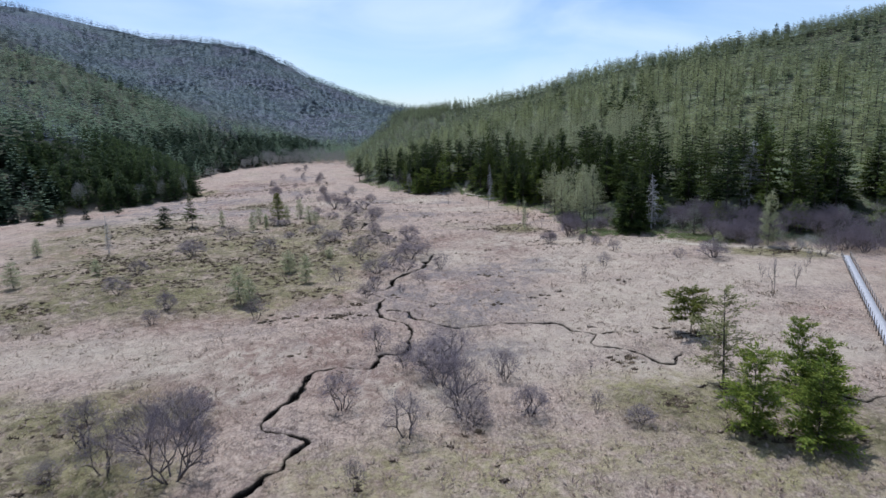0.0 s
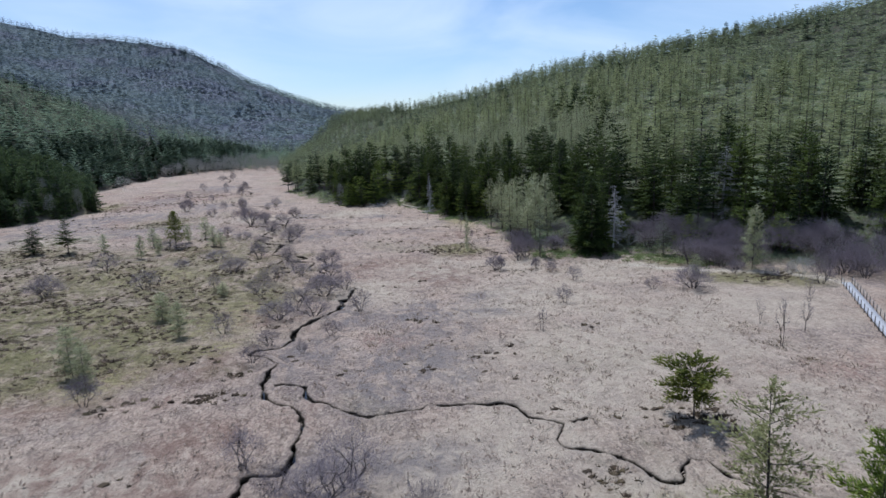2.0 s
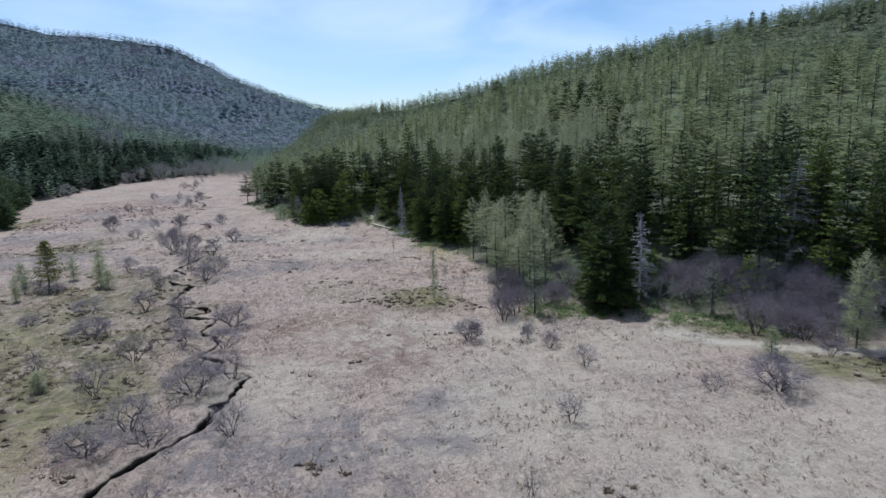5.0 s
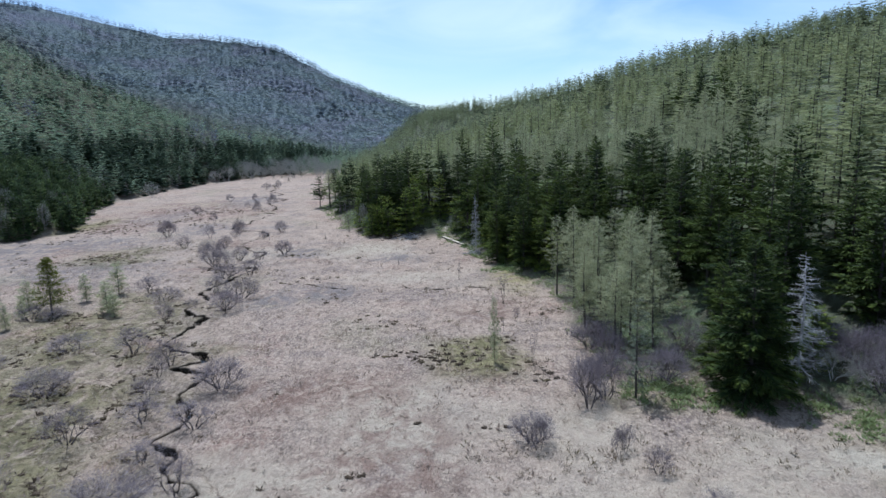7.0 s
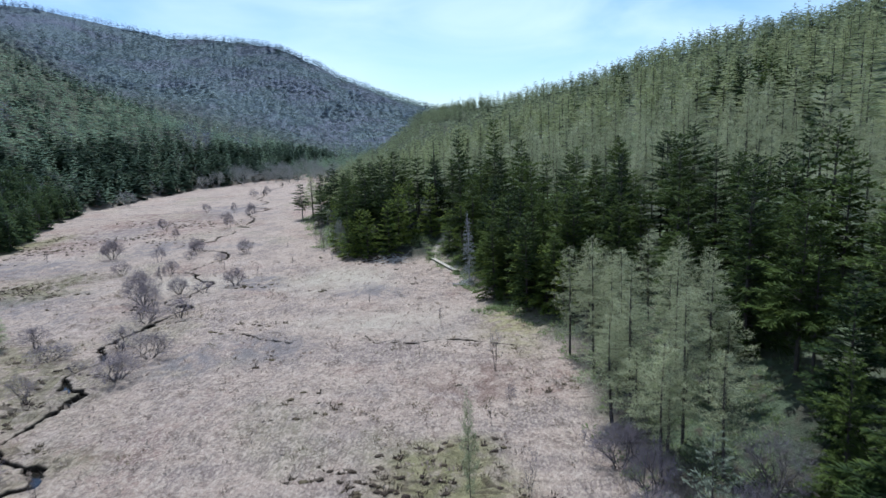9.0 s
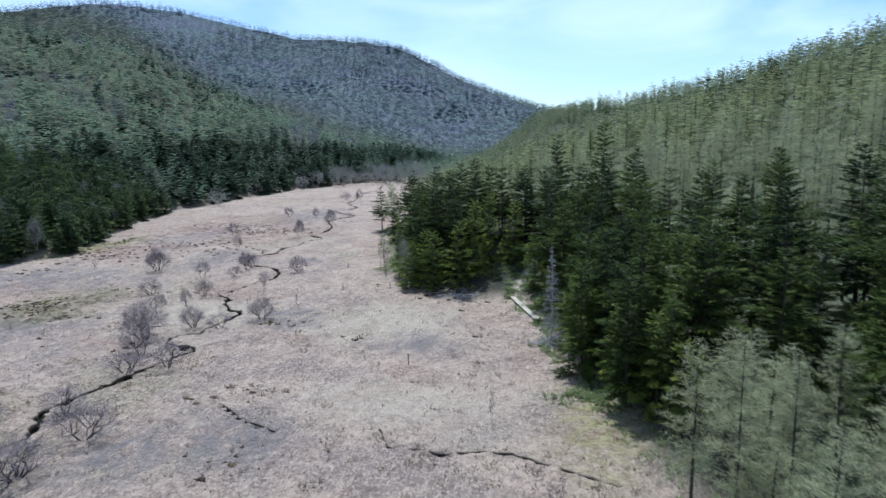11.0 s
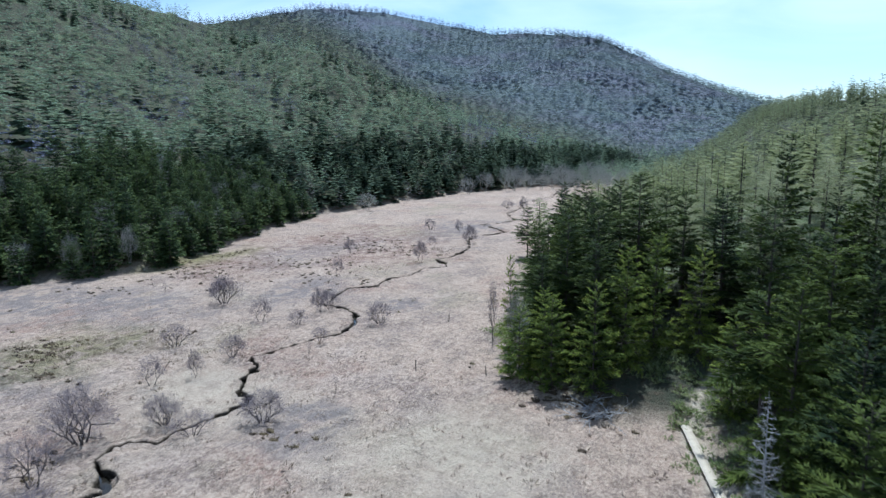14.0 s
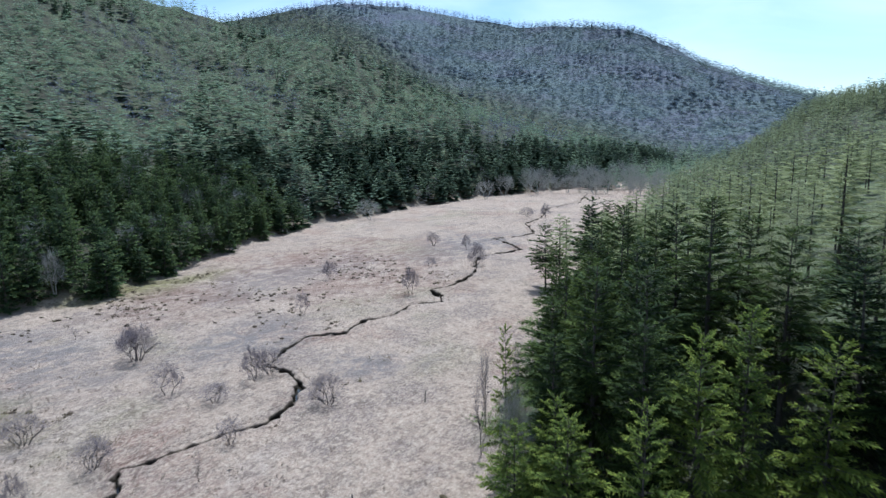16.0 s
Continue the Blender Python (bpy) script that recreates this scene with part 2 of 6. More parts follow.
# western hill larches: paler and bluer, a little haze painted into the needles
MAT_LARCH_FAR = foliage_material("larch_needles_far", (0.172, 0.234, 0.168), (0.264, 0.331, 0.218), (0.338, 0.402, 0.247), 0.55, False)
MAT_LARCH_EAST = foliage_material("larch_needles_east", (0.158, 0.186, 0.106), (0.275, 0.304, 0.165), (0.385, 0.41, 0.228), 0.5, False)
MAT_LARCH_NEAR = foliage_material("larch_needles_near", (0.232, 0.252, 0.124), (0.315, 0.334, 0.165), (0.415, 0.435, 0.23), 0.5, False)
# far mountain crowns: the blue-grey haze of distance is tinted into these colours
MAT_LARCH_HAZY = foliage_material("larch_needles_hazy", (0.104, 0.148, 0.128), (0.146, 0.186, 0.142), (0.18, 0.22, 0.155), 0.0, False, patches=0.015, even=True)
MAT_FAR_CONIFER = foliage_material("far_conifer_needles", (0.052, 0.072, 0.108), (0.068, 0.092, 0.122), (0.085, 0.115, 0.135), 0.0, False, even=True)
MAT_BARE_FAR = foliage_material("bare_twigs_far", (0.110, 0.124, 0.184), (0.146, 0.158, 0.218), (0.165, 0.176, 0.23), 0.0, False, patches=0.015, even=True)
MAT_BARE_GREY = foliage_material("bare_grey_twigs", (0.12, 0.118, 0.115), (0.18, 0.172, 0.165), (0.24, 0.235, 0.22), 0.2, False)
MAT_TWIG = bark_material("purple_twigs", (0.165, 0.136, 0.148), (0.25, 0.215, 0.222))
MAT_THICKET = bark_material("thicket_twigs", (0.17, 0.138, 0.152), (0.25, 0.212, 0.222))
MAT_STEM = bark_material("shrub_bark", (0.045, 0.038, 0.036), (0.12, 0.10, 0.092))
MAT_TWIG_PALE = bark_material("pale_twigs", (0.27, 0.262, 0.235), (0.38, 0.37, 0.33))
MAT_DEAD = bark_material("bleached_wood", (0.25, 0.245, 0.24), (0.42, 0.41, 0.395))
MAT_BARK = bark_material("conifer_bark", (0.040, 0.034, 0.030), (0.095, 0.082, 0.072))
MAT_TUSSOCK = foliage_material("tussock_blades", (0.085, 0.062, 0.040), (0.135, 0.105, 0.055), (0.19, 0.155, 0.08), 0.3, False)
MAT_HUMMOCK = foliage_material("peat_hummocks", (0.036, 0.025, 0.018), (0.072, 0.052, 0.032), (0.11, 0.085, 0.045), 0.0, False)
MAT_GRASS = foliage_material("straw_blades", (0.28, 0.21, 0.165), (0.33, 0.26, 0.20), (0.40, 0.32, 0.25), 0.3, False)
MAT_DEAD_GRASS = foliage_material("dead_grass_blades", (0.22, 0.170, 0.13), (0.35, 0.275, 0.21), (0.48, 0.395, 0.305), 0.3, False)
MAT_BAMBOO = foliage_material("dwarf_bamboo_leaves", (0.15, 0.195, 0.075), (0.21, 0.25, 0.10), (0.36, 0.38, 0.21), 0.4, False)
MAT_PLANK = wood_material("weathered_planks", (0.52, 0.51, 0.51), (0.38, 0.37, 0.37))
MAT_PLANK_WARM = wood_material("tan_planks", (0.60, 0.53, 0.42), (0.46, 0.40, 0.31))
MAT_POST = wood_material("dark_posts", (0.16, 0.135, 0.11), (0.10, 0.085, 0.07))


# ---------------------------------------------------------------- the lie of the land
def smooth(a, b, v):
    u = np.clip((v - a) / (b - a), 0, 1)
    return u * u * (3 - 2 * u)


def lattice(ix, iy, seed):
    h = (ix.astype(np.int64) * 374761393 + iy.astype(np.int64) * 668265263 + seed * 1442695041) & 0x7FFFFFFF
    h = ((h ^ (h >> 13)) * 1274126177) & 0x7FFFFFFF
    return ((h ^ (h >> 16)) & 0xFFFF) / 65535.0


def soft_noise(x, y, size, seed=0, octaves=3):
    """Smooth value noise about 0, roughly -1 to 1."""
    total, amp, norm = 0, 1.0, 0
    for k in range(octaves):
        u, v = x / size + 17.3 * k, y / size - 9.1 * k
        ix, iy = np.floor(u), np.floor(v)
        fx, fy = u - ix, v - iy
        fx, fy = fx * fx * (3 - 2 * fx), fy * fy * (3 - 2 * fy)
        a, b = lattice(ix, iy, seed + k), lattice(ix + 1, iy, seed + k)
        c, d = lattice(ix, iy + 1, seed + k), lattice(ix + 1, iy + 1, seed + k)
        total = total + amp * ((a + (b - a) * fx) + ((c + (d - c) * fx) - (a + (b - a) * fx)) * fy)
        norm, amp, size = norm + amp, amp * 0.5, size * 0.5
    return total / norm * 2 - 1


def line_distance(x, y, line, values=None):
    """Distance to a polyline and, with values at its corners, the value near the nearest place."""
    best, val, total = np.full(x.shape, 1e9), np.zeros(x.shape), np.zeros(x.shape)
    for i in range(len(line) - 1):
        (ax, ay), (bx, by) = line[i][:2], line[i + 1][:2]
        ux, uy = bx - ax, by - ay
        s = np.clip(((x - ax) * ux + (y - ay) * uy) / (ux * ux + uy * uy), 0, 1)
        d = np.hypot(x - ax - s * ux, y - ay - s * uy)
        best = np.minimum(best, d)
        if values is not None:
            weight = 1 / (d + 2.0) ** 5
            val, total = val + weight * (values[i] + s * (values[i + 1] - values[i])), total + weight
    return (best, val / total) if values is not None else best


def inside(x, y, ring):
    hit = np.zeros(x.shape, bool)
    for (ax, ay), (bx, by) in zip(ring, ring[1:] + ring[:1]):
        if ay != by:
            hit ^= ((ay > y) != (by > y)) & (x < (bx - ax) * (y - ay) / (by - ay) + ax)
    return hit


LEFT_EDGE = [(-190, -300), (-150, 60), (-126, 150), (-117, 193), (-104, 212), (-86, 240), (-78, 252), (-90, 280), (-102, 313), (-108, 335),
             (-106, 369), (-103, 417), (-84, 462), (-72, 520), (-60, 620)]
RIGHT_EDGE = [(-30, 620), (-32, 520), (-36, 440), (-20, 335), (-16, 294), (-8, 268), (-1, 243), (8, 233), (14, 227), (25, 229), (31, 211),
              (34.5, 198), (38, 190), (42, 175), (41, 160), (44, 143), (56, 138), (64, 131), (70, 123), (91, 111), (112, 95), (140, 40), (190, -300)]
VALLEY = LEFT_EDGE + RIGHT_EDGE
LEFT_CREST = [(-117, 553, 20), (-167, 529, 39), (-190, 508, 55), (-233, 474, 77), (-293, 475, 92), (-318, 462, 103), (-335, 437, 107), (-340, 350, 109),
              (-330, 250, 98), (-320, 150, 87), (-310, -300, 75)]
RIGHT_CREST = [(0, 569, 33), (24, 495, 35), (42, 440, 36), (104, 386, 45), (150, 340, 53), (183, 310, 60), (237, 300, 73), (290, 240, 82),
               (330, 150, 85), (340, -300, 80)]
FAR_CREST = [(-760, 300, 80), (-700, 600, 112), (-624, 708, 158), (-533, 828, 190), (-483, 892, 190), (-423, 930, 178), (-332, 945, 155), (-251, 935, 146),
             (-186, 914, 132), (-152, 923, 115), (-115, 941, 93), (-72, 979, 75), (-42, 1002, 62), (-4, 1020, 45), (82, 1054, 38), (300, 1100, 62), (700, 1000, 80)]

STREAM_LOWER = [(-16, 37), (-13, 41), (-11.7, 42.6), (-11.3, 43.4), (-10.9, 44.6), (-9.7, 44.9), (-9.8, 46.4), (-9.4, 47.3), (-8.2, 49), (-9.2, 50.2), (-11, 51.2), (-12.6, 52),
                (-13, 53.2), (-12.4, 55.3), (-11.2, 57.2), (-10.5, 59.7), (-10.6, 62), (-9.6, 64.6), (-7.1, 65.5), (-5, 64.4), (-3.6, 64.6), (-3.3, 66.6), (-2.4, 68.5),
                (-0.2, 68.4), (0.6, 71), (0.6, 73), (1.1, 75.7), (0.6, 79.2), (-0.1, 80.8), (-1.6, 81.5), (-2.8, 83), (-3.6, 86), (-3.2, 88.4), (-3.5, 90.4), (-2.6, 92.3), (-4.2, 94.7), (-6.2, 95.7)]
STREAM_MIDDLE = [(-6.2, 95.7), (-5.4, 97), (-2.6, 97.6), (-1.4, 100), (-1.4, 102.6), (-0.6, 106.4), (1, 108.7), (2.3, 110), (3.3, 112), (4.4, 114), (5.3, 118.5), (6.3, 122), (7, 124.4),
                 (5.9, 125.6), (4.2, 125.9), (3, 127.8), (3.4, 129.6), (2, 130.6), (0, 131.9), (1.1, 134.4), (1.3, 136.4), (0.6, 139), (-1, 140.4), (-1.6, 142.2), (-0.6, 145.3), (-1.1, 147),
                 (-5.3, 148.8), (-4.4, 149.6), (-2.6, 151), (-3.8, 153.5), (-7.6, 154.5), (-9.8, 157), (-9.4, 160.2), (-8.4, 167.8), (-11, 169), (-13.3, 172), (-11.7, 177)]
STREAM_UPPER = [(-11.7, 177), (-14.7, 181.8), (-13.3, 187), (-12.2, 194), (-11.6, 197.6), (-10.7, 199.3), (-12.6, 200.3), (-15.9, 201.6), (-17.3, 204), (-16, 205.4), (-14.1, 206), (-14.5, 208.3),
                (-14, 211), (-13.5, 214.8), (-14.3, 216.4), (-16.6, 217.2), (-18.8, 220.3), (-20.2, 223), (-22.9, 225), (-21.4, 228.4), (-20.8, 231.6), (-20.2, 234), (-18.8, 236), (-20, 240),
                (-22, 243.6), (-26.4, 246.2), (-30, 246.5), (-32, 250.5), (-33.8, 256.5), (-30.4, 259.6), (-31.6, 265.4), (-29.4, 269.4), (-30.6, 275.4), (-27.5, 278.9), (-29.8, 282),
                (-33.5, 284.6), (-31.8, 287.4), (-31.9, 293), (-33.6, 300), (-40.2, 312.4)]
STREAM_END = [(-40.2, 312.4), (-36.4, 319.4), (-35.5, 323), (-39.4, 328), (-48, 334.4), (-44, 339), (-42.5, 346), (-52, 361), (-53, 374), (-60, 395), (-58, 420), (-66, 450)]
STREAM = STREAM_LOWER + STREAM_MIDDLE[1:] + STREAM_UPPER[1:] + STREAM_END[1:]
SIDE_STREAM = [(-3.1, 86.1), (-0.9, 86), (0.7, 85.4), (1, 83), (1.7, 81.3), (3.2, 80.5), (4.8, 78.1), (6.5, 76.6), (9.9, 77.3), (11.6, 77.2), (12.4, 78.4), (14, 77.6), (18.6, 76.9), (19.9, 76.3),
               (20.8, 73.6), (23.3, 71.8), (21.8, 69.2), (22, 67.8), (23.9, 67.4), (26, 65.2), (27.2, 61.9), (28.7, 61.6), (29.7, 63.6), (30.7, 64.4), (31.7, 63.8), (32.1, 61.6), (36, 57), (39.5, 53), (40.9, 50.3), (43.5, 51.3), (50, 49)]
RILLS = ([(17.3, 183.5), (19, 180.9), (23.9, 180.1), (27, 181.4), (31.8, 180.2), (38.6, 177.7)], [(1.4, 185.5), (5.6, 182.7), (9, 181.4)],
         [(23.3, 71.8), (25.1, 72.0), (26.5, 72.7)])
SAND_PATH = [(79.5, 105), (78, 111), (74, 115), (67, 118.5), (60, 122), (55, 127)]
EDGE_PATH = [(28.5, 219), (25, 228), (24.5, 233), (27, 240)]


def bent(line, step, wob, seed):
    """The line resampled, with a small meander."""
    pts = np.array(line, float)
    seg = np.hypot(*np.diff(pts, axis=0).T)
    at = np.concatenate([[0], np.cumsum(seg)])
    s = np.arange(0, at[-1], step)
    x, y = np.interp(s, at, pts[:, 0]), np.interp(s, at, pts[:, 1])
    return np.stack([x + wob * soft_noise(s, s * 0 + 3.7, 2.2, seed, 2), y + wob * soft_noise(s, s * 0 + 31.7, 2.2, seed + 5, 2)], 1)


def height(x, y, detail=True):
    """Ground height, and the distances to the valley's edge and the streams."""
    x, y = np.asarray(x, float), np.asarray(y, float)
    edge = line_distance(x, y, VALLEY + VALLEY[:1])
    out = ~inside(x, y, VALLEY)
    lc, lz = line_distance(x, y, LEFT_CREST, [p[2] for p in LEFT_CREST])
    rc, rz = line_distance(x, y, RIGHT_CREST, [p[2] for p in RIGHT_CREST])
    fc, fz = line_distance(x, y, FAR_CREST, [p[2] for p in FAR_CREST])
    right = x > np.where(y > 440, -48, -30)
    hill = np.where(right, rz * edge / (edge + rc + 1e-6), lz * (edge / (edge + lc + 1e-6)) ** 0.85)
    hill = np.maximum(hill, np.where(y > 380, fz * (edge / (edge + fc + 1e-6)) ** 1.15 * smooth(380, 520, y), 0))
    hill = hill + 3.0 * soft_noise(x, y, 60, 3, 2) * smooth(15, 80, edge)
    z = -0.6 + 0.0025 * (np.clip(y, -50, 400) - 100) + np.where(out, hill, 0)
    z = z + 0.25 * soft_noise(x, y, 30, 11, 2)
    if detail:
        z = z + 0.17 * soft_noise(x, y, 3.0, 21, 3) + 0.07 * soft_noise(x, y, 0.9, 31, 1)
    return z, np.where(out, edge, -edge)


def carve(x, y, z):
    """Cut the streams into the ground; returns height and how peaty the place is."""
    peat = np.zeros(x.shape)
    near = (x > -75) & (x < 60) & (y > 25) & (y < 460)
    for line, w, deep in ((STREAM, 0.95, 1.1), (SIDE_STREAM, 0.55, 0.7), *((r, 0.3, 0.25) for r in RILLS)):
        d = np.full(x.shape, 99.0)
        d[near] = line_distance(x[near], y[near], [tuple(p) for p in bent(line, 0.6, 0.32, 7)])
        z = z - deep * (1 - smooth(0.42 * w, 1.0 * w, d))
        peat = np.maximum(peat, (1 - smooth(0.35 * w, 0.6 * w, d)) * min(1.0, deep + 0.3))
    return z, peat


def axis(*parts):
    """Grid lines from (start, end, first step, last step) stretches."""
    out = []
    for a, b, s0, s1 in parts:
        v = a
        while v < b - 1e-6:
            out.append(v)
            v += s0 + (s1 - s0) * (v - a) / (b - a)
    return np.array(out + [parts[-1][1]])


def mesh_data(name, verts, tris, material, smooth_faces=False):
    me = bpy.data.meshes.new(name)
    verts, tris = np.ascontiguousarray(verts, np.float32), np.ascontiguousarray(tris, np.int32)
    k = tris.shape[1]
    me.vertices.add(len(verts))
    me.vertices.foreach_set("co", verts.ravel())
    me.loops.add(tris.size)
    me.loops.foreach_set("vertex_index", tris.ravel())
    me.polygons.add(len(tris))
    me.polygons.foreach_set("loop_start", np.arange(0, tris.size, k, dtype=np.int32))
    if smooth_faces:
        me.polygons.foreach_set("use_smooth", np.ones(len(tris), bool))
    me.materials.append(material)
    me.update(calc_edges=True)
    return me


def blobs(x, y, spots):
    """Soft patches given as (x, y, half width, half length)."""
    v = np.zeros(x.shape)
    for cx, cy, rx, ry in spots:
        d = np.hypot((x - cx) / rx, (y - cy) / ry) * 0.85 + 0.55 * soft_noise(x, y, 7, 51, 3)
        v = np.maximum(v, 1 - smooth(0.15, 1.25, d))
    return v


MOSS_SPOTS = [(-46, 110, 24, 22), (-28, 128, 18, 20), (-38, 150, 24, 30), (-70, 165, 24, 30), (-50, 96, 18, 10), (-14, 140, 12, 24), (-24, 118, 20, 26), (-34, 98, 22, 12), (-55, 130, 22, 30), (-33, 56, 11, 7), (-24, 165, 16, 16), (25, 50, 8, 6), (36, 46, 6, 8), (29, 150, 5, 8), (-26, 43, 8, 10), (46, 138, 8, 5), (64, 127, 8, 5),
              (-80, 262, 6, 14), (-46, 215, 10, 10), (71, 113, 8, 6)]
GREY_SPOTS = [(-80, 225, 16, 14), (-62, 285, 12, 24), (-50, 325, 10, 22), (-84, 190, 14, 12), (-40, 250, 8, 10), (0, 95, 7, 8), (10, 84, 9, 7), (17, 108, 10, 6), (15, 99, 9, 6), (12, 90, 8, 5), (6, 108, 5, 7), (-45, 200, 22, 14), (-72, 208, 18, 12), (-75, 228, 14, 10), (6, 180, 9, 5), (-60, 232, 16, 10), (15, 205, 6, 5), (-2, 176, 5, 6),
              (-20, 252, 7, 5), (-6, 214, 5, 5), (24, 114, 4, 3), (8, 68, 7, 4)]
SEDGE_SPOTS = [(-22, 92, 8, 6), (-33, 100, 8, 5), (-9, 118, 6, 8), (-18, 111, 8, 5), (-25, 104, 8, 4), (-11, 100, 6, 4), (-30, 119, 10, 6), (-29, 142, 12, 9), (-80, 262, 4, 12), (12, 44, 15, 7), (24, 55, 8, 6), (27, 42, 11, 7), (-4, 43, 8, 5), (-25, 47, 8, 5), (-34, 56, 11, 7), (29, 152, 5, 6), (71, 113, 8, 6), (-14, 108, 9, 9), (36, 190, 4, 10)]
PALE_SPOTS = [(52, 127, 14, 7), (45, 121, 10, 9), (38, 132, 6, 8), (-35, 75, 18, 8), (-24, 70, 12, 7), (2, 58, 8, 6), (-45, 73, 10, 6), (-18, 62, 6, 6), (26, 60, 8, 8), (36, 84, 22, 22), (56, 100, 18, 12), (44, 68, 14, 12), (20, 72, 10, 8), (34, 110, 16, 14), (12, 66, 10, 8), (10, 120, 8, 10), (22, 135, 10, 8), (-70, 190, 20, 10), (10, 215, 10, 10), (-20, 215, 10, 10), (20, 190, 10, 8)]
RUST_SPOTS = [(-66, 262, 14, 12), (-72, 300, 12, 26), (-14, 66, 9, 9), (-4, 60, 7, 6), (-12, 95, 8, 8), (-17, 72, 9, 5), (-8, 76, 6, 5), (-30, 85, 16, 6), (-8, 40, 10, 6), (20, 128, 7, 8), (-50, 285, 18, 16), (12, 142, 8, 6), (-20, 60, 8, 8),
              (-60, 300, 16, 20), (30, 168, 6, 7)]

GX = axis((-2600, -700, 300, 60), (-700, -130, 22, 6), (-130, -50, 2.6, 1.1), (-50, 48, 0.65, 0.65), (48, 95, 0.8, 1.6), (95, 360, 3, 9), (360, 2600, 12, 320))
GY = axis((-1500, -20, 260, 8), (-20, 36, 3, 0.9), (36, 262, 0.65, 0.65), (262, 460, 0.6, 2.2), (460, 1150, 3, 14), (1150, 4200, 20, 420))
gx, gy = (a.ravel() for a in np.meshgrid(GX, GY))
gz, gedge = height(gx, gy)
GSPOT = (gx > -95) & (gx < 60) & (gy > 20) & (gy < 240)
gmoss = np.zeros(gx.shape)
gmoss[GSPOT] = blobs(gx[GSPOT], gy[GSPOT], MOSS_SPOTS)
gz = gz + 0.9 * gmoss * np.clip(soft_noise(gx, gy, 2.6, 161, 2) - 0.02, 0, 1)
gz, gpeat = carve(gx, gy, gz)
NX, NY = len(GX), len(GY)
gi = (np.arange(NY - 1)[:, None] * NX + np.arange(NX - 1)[None, :]).ravel()
ground = tagged(new("ground", mesh_data("ground", np.stack([gx, gy, gz], 1), np.stack([gi, gi + 1, gi + NX + 1, gi + NX], 1), MAT_GROUND, True)),
                "straw-coloured boggy valley floor between wooded hillsides", "ground", kind="structure")


def field(name, values):
    ground.data.attributes.new(name, "FLOAT", "POINT").data.foreach_set("value", np.ascontiguousarray(values, np.float32))


field("peat", gpeat)
field("glade", (1 - smooth(85, 170, np.hypot(gx - 55, gy - 235))) * smooth(10, 26, gedge + 5 * soft_noise(gx, gy, 12, 63, 2)) * (gx > -25))
# where the far ground takes on its haze tint
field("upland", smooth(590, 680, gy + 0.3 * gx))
field("forest", smooth(-1.0, 4.0, gedge + 2.0 * soft_noise(gx, gy, 7, 61, 3)))
field("path", np.maximum(1 - smooth(0.8, 1.8, line_distance(gx, gy, SAND_PATH) + 0.5 * soft_noise(gx, gy, 3, 71, 2)),
                         1 - smooth(0.4, 1.1, line_distance(gx, gy, EDGE_PATH) + 0.3 * soft_noise(gx, gy, 2, 72, 2))))
field("moss", blobs(gx, gy, MOSS_SPOTS) * (1 - 0.2 * smooth(110, 150, gy)))
field("sedge", blobs(gx, gy, SEDGE_SPOTS))
field("pale", blobs(gx, gy, PALE_SPOTS))
field("grey", blobs(gx, gy, GREY_SPOTS))
field("rust", blobs(gx, gy, RUST_SPOTS))


def level(x, y):
    """Height of the finished ground at one place."""
    i = min(max(np.searchsorted(GX, x) - 1, 0), NX - 2)
    j = min(max(np.searchsorted(GY, y) - 1, 0), NY - 2)
    u, v = (x - GX[i]) / (GX[i + 1] - GX[i]), (y - GY[j]) / (GY[j + 1] - GY[j])
    z = gz.reshape(NY, NX)
    return float((z[j, i] * (1 - u) + z[j, i + 1] * u) * (1 - v) + (z[j + 1, i] * (1 - u) + z[j + 1, i + 1] * u) * v)


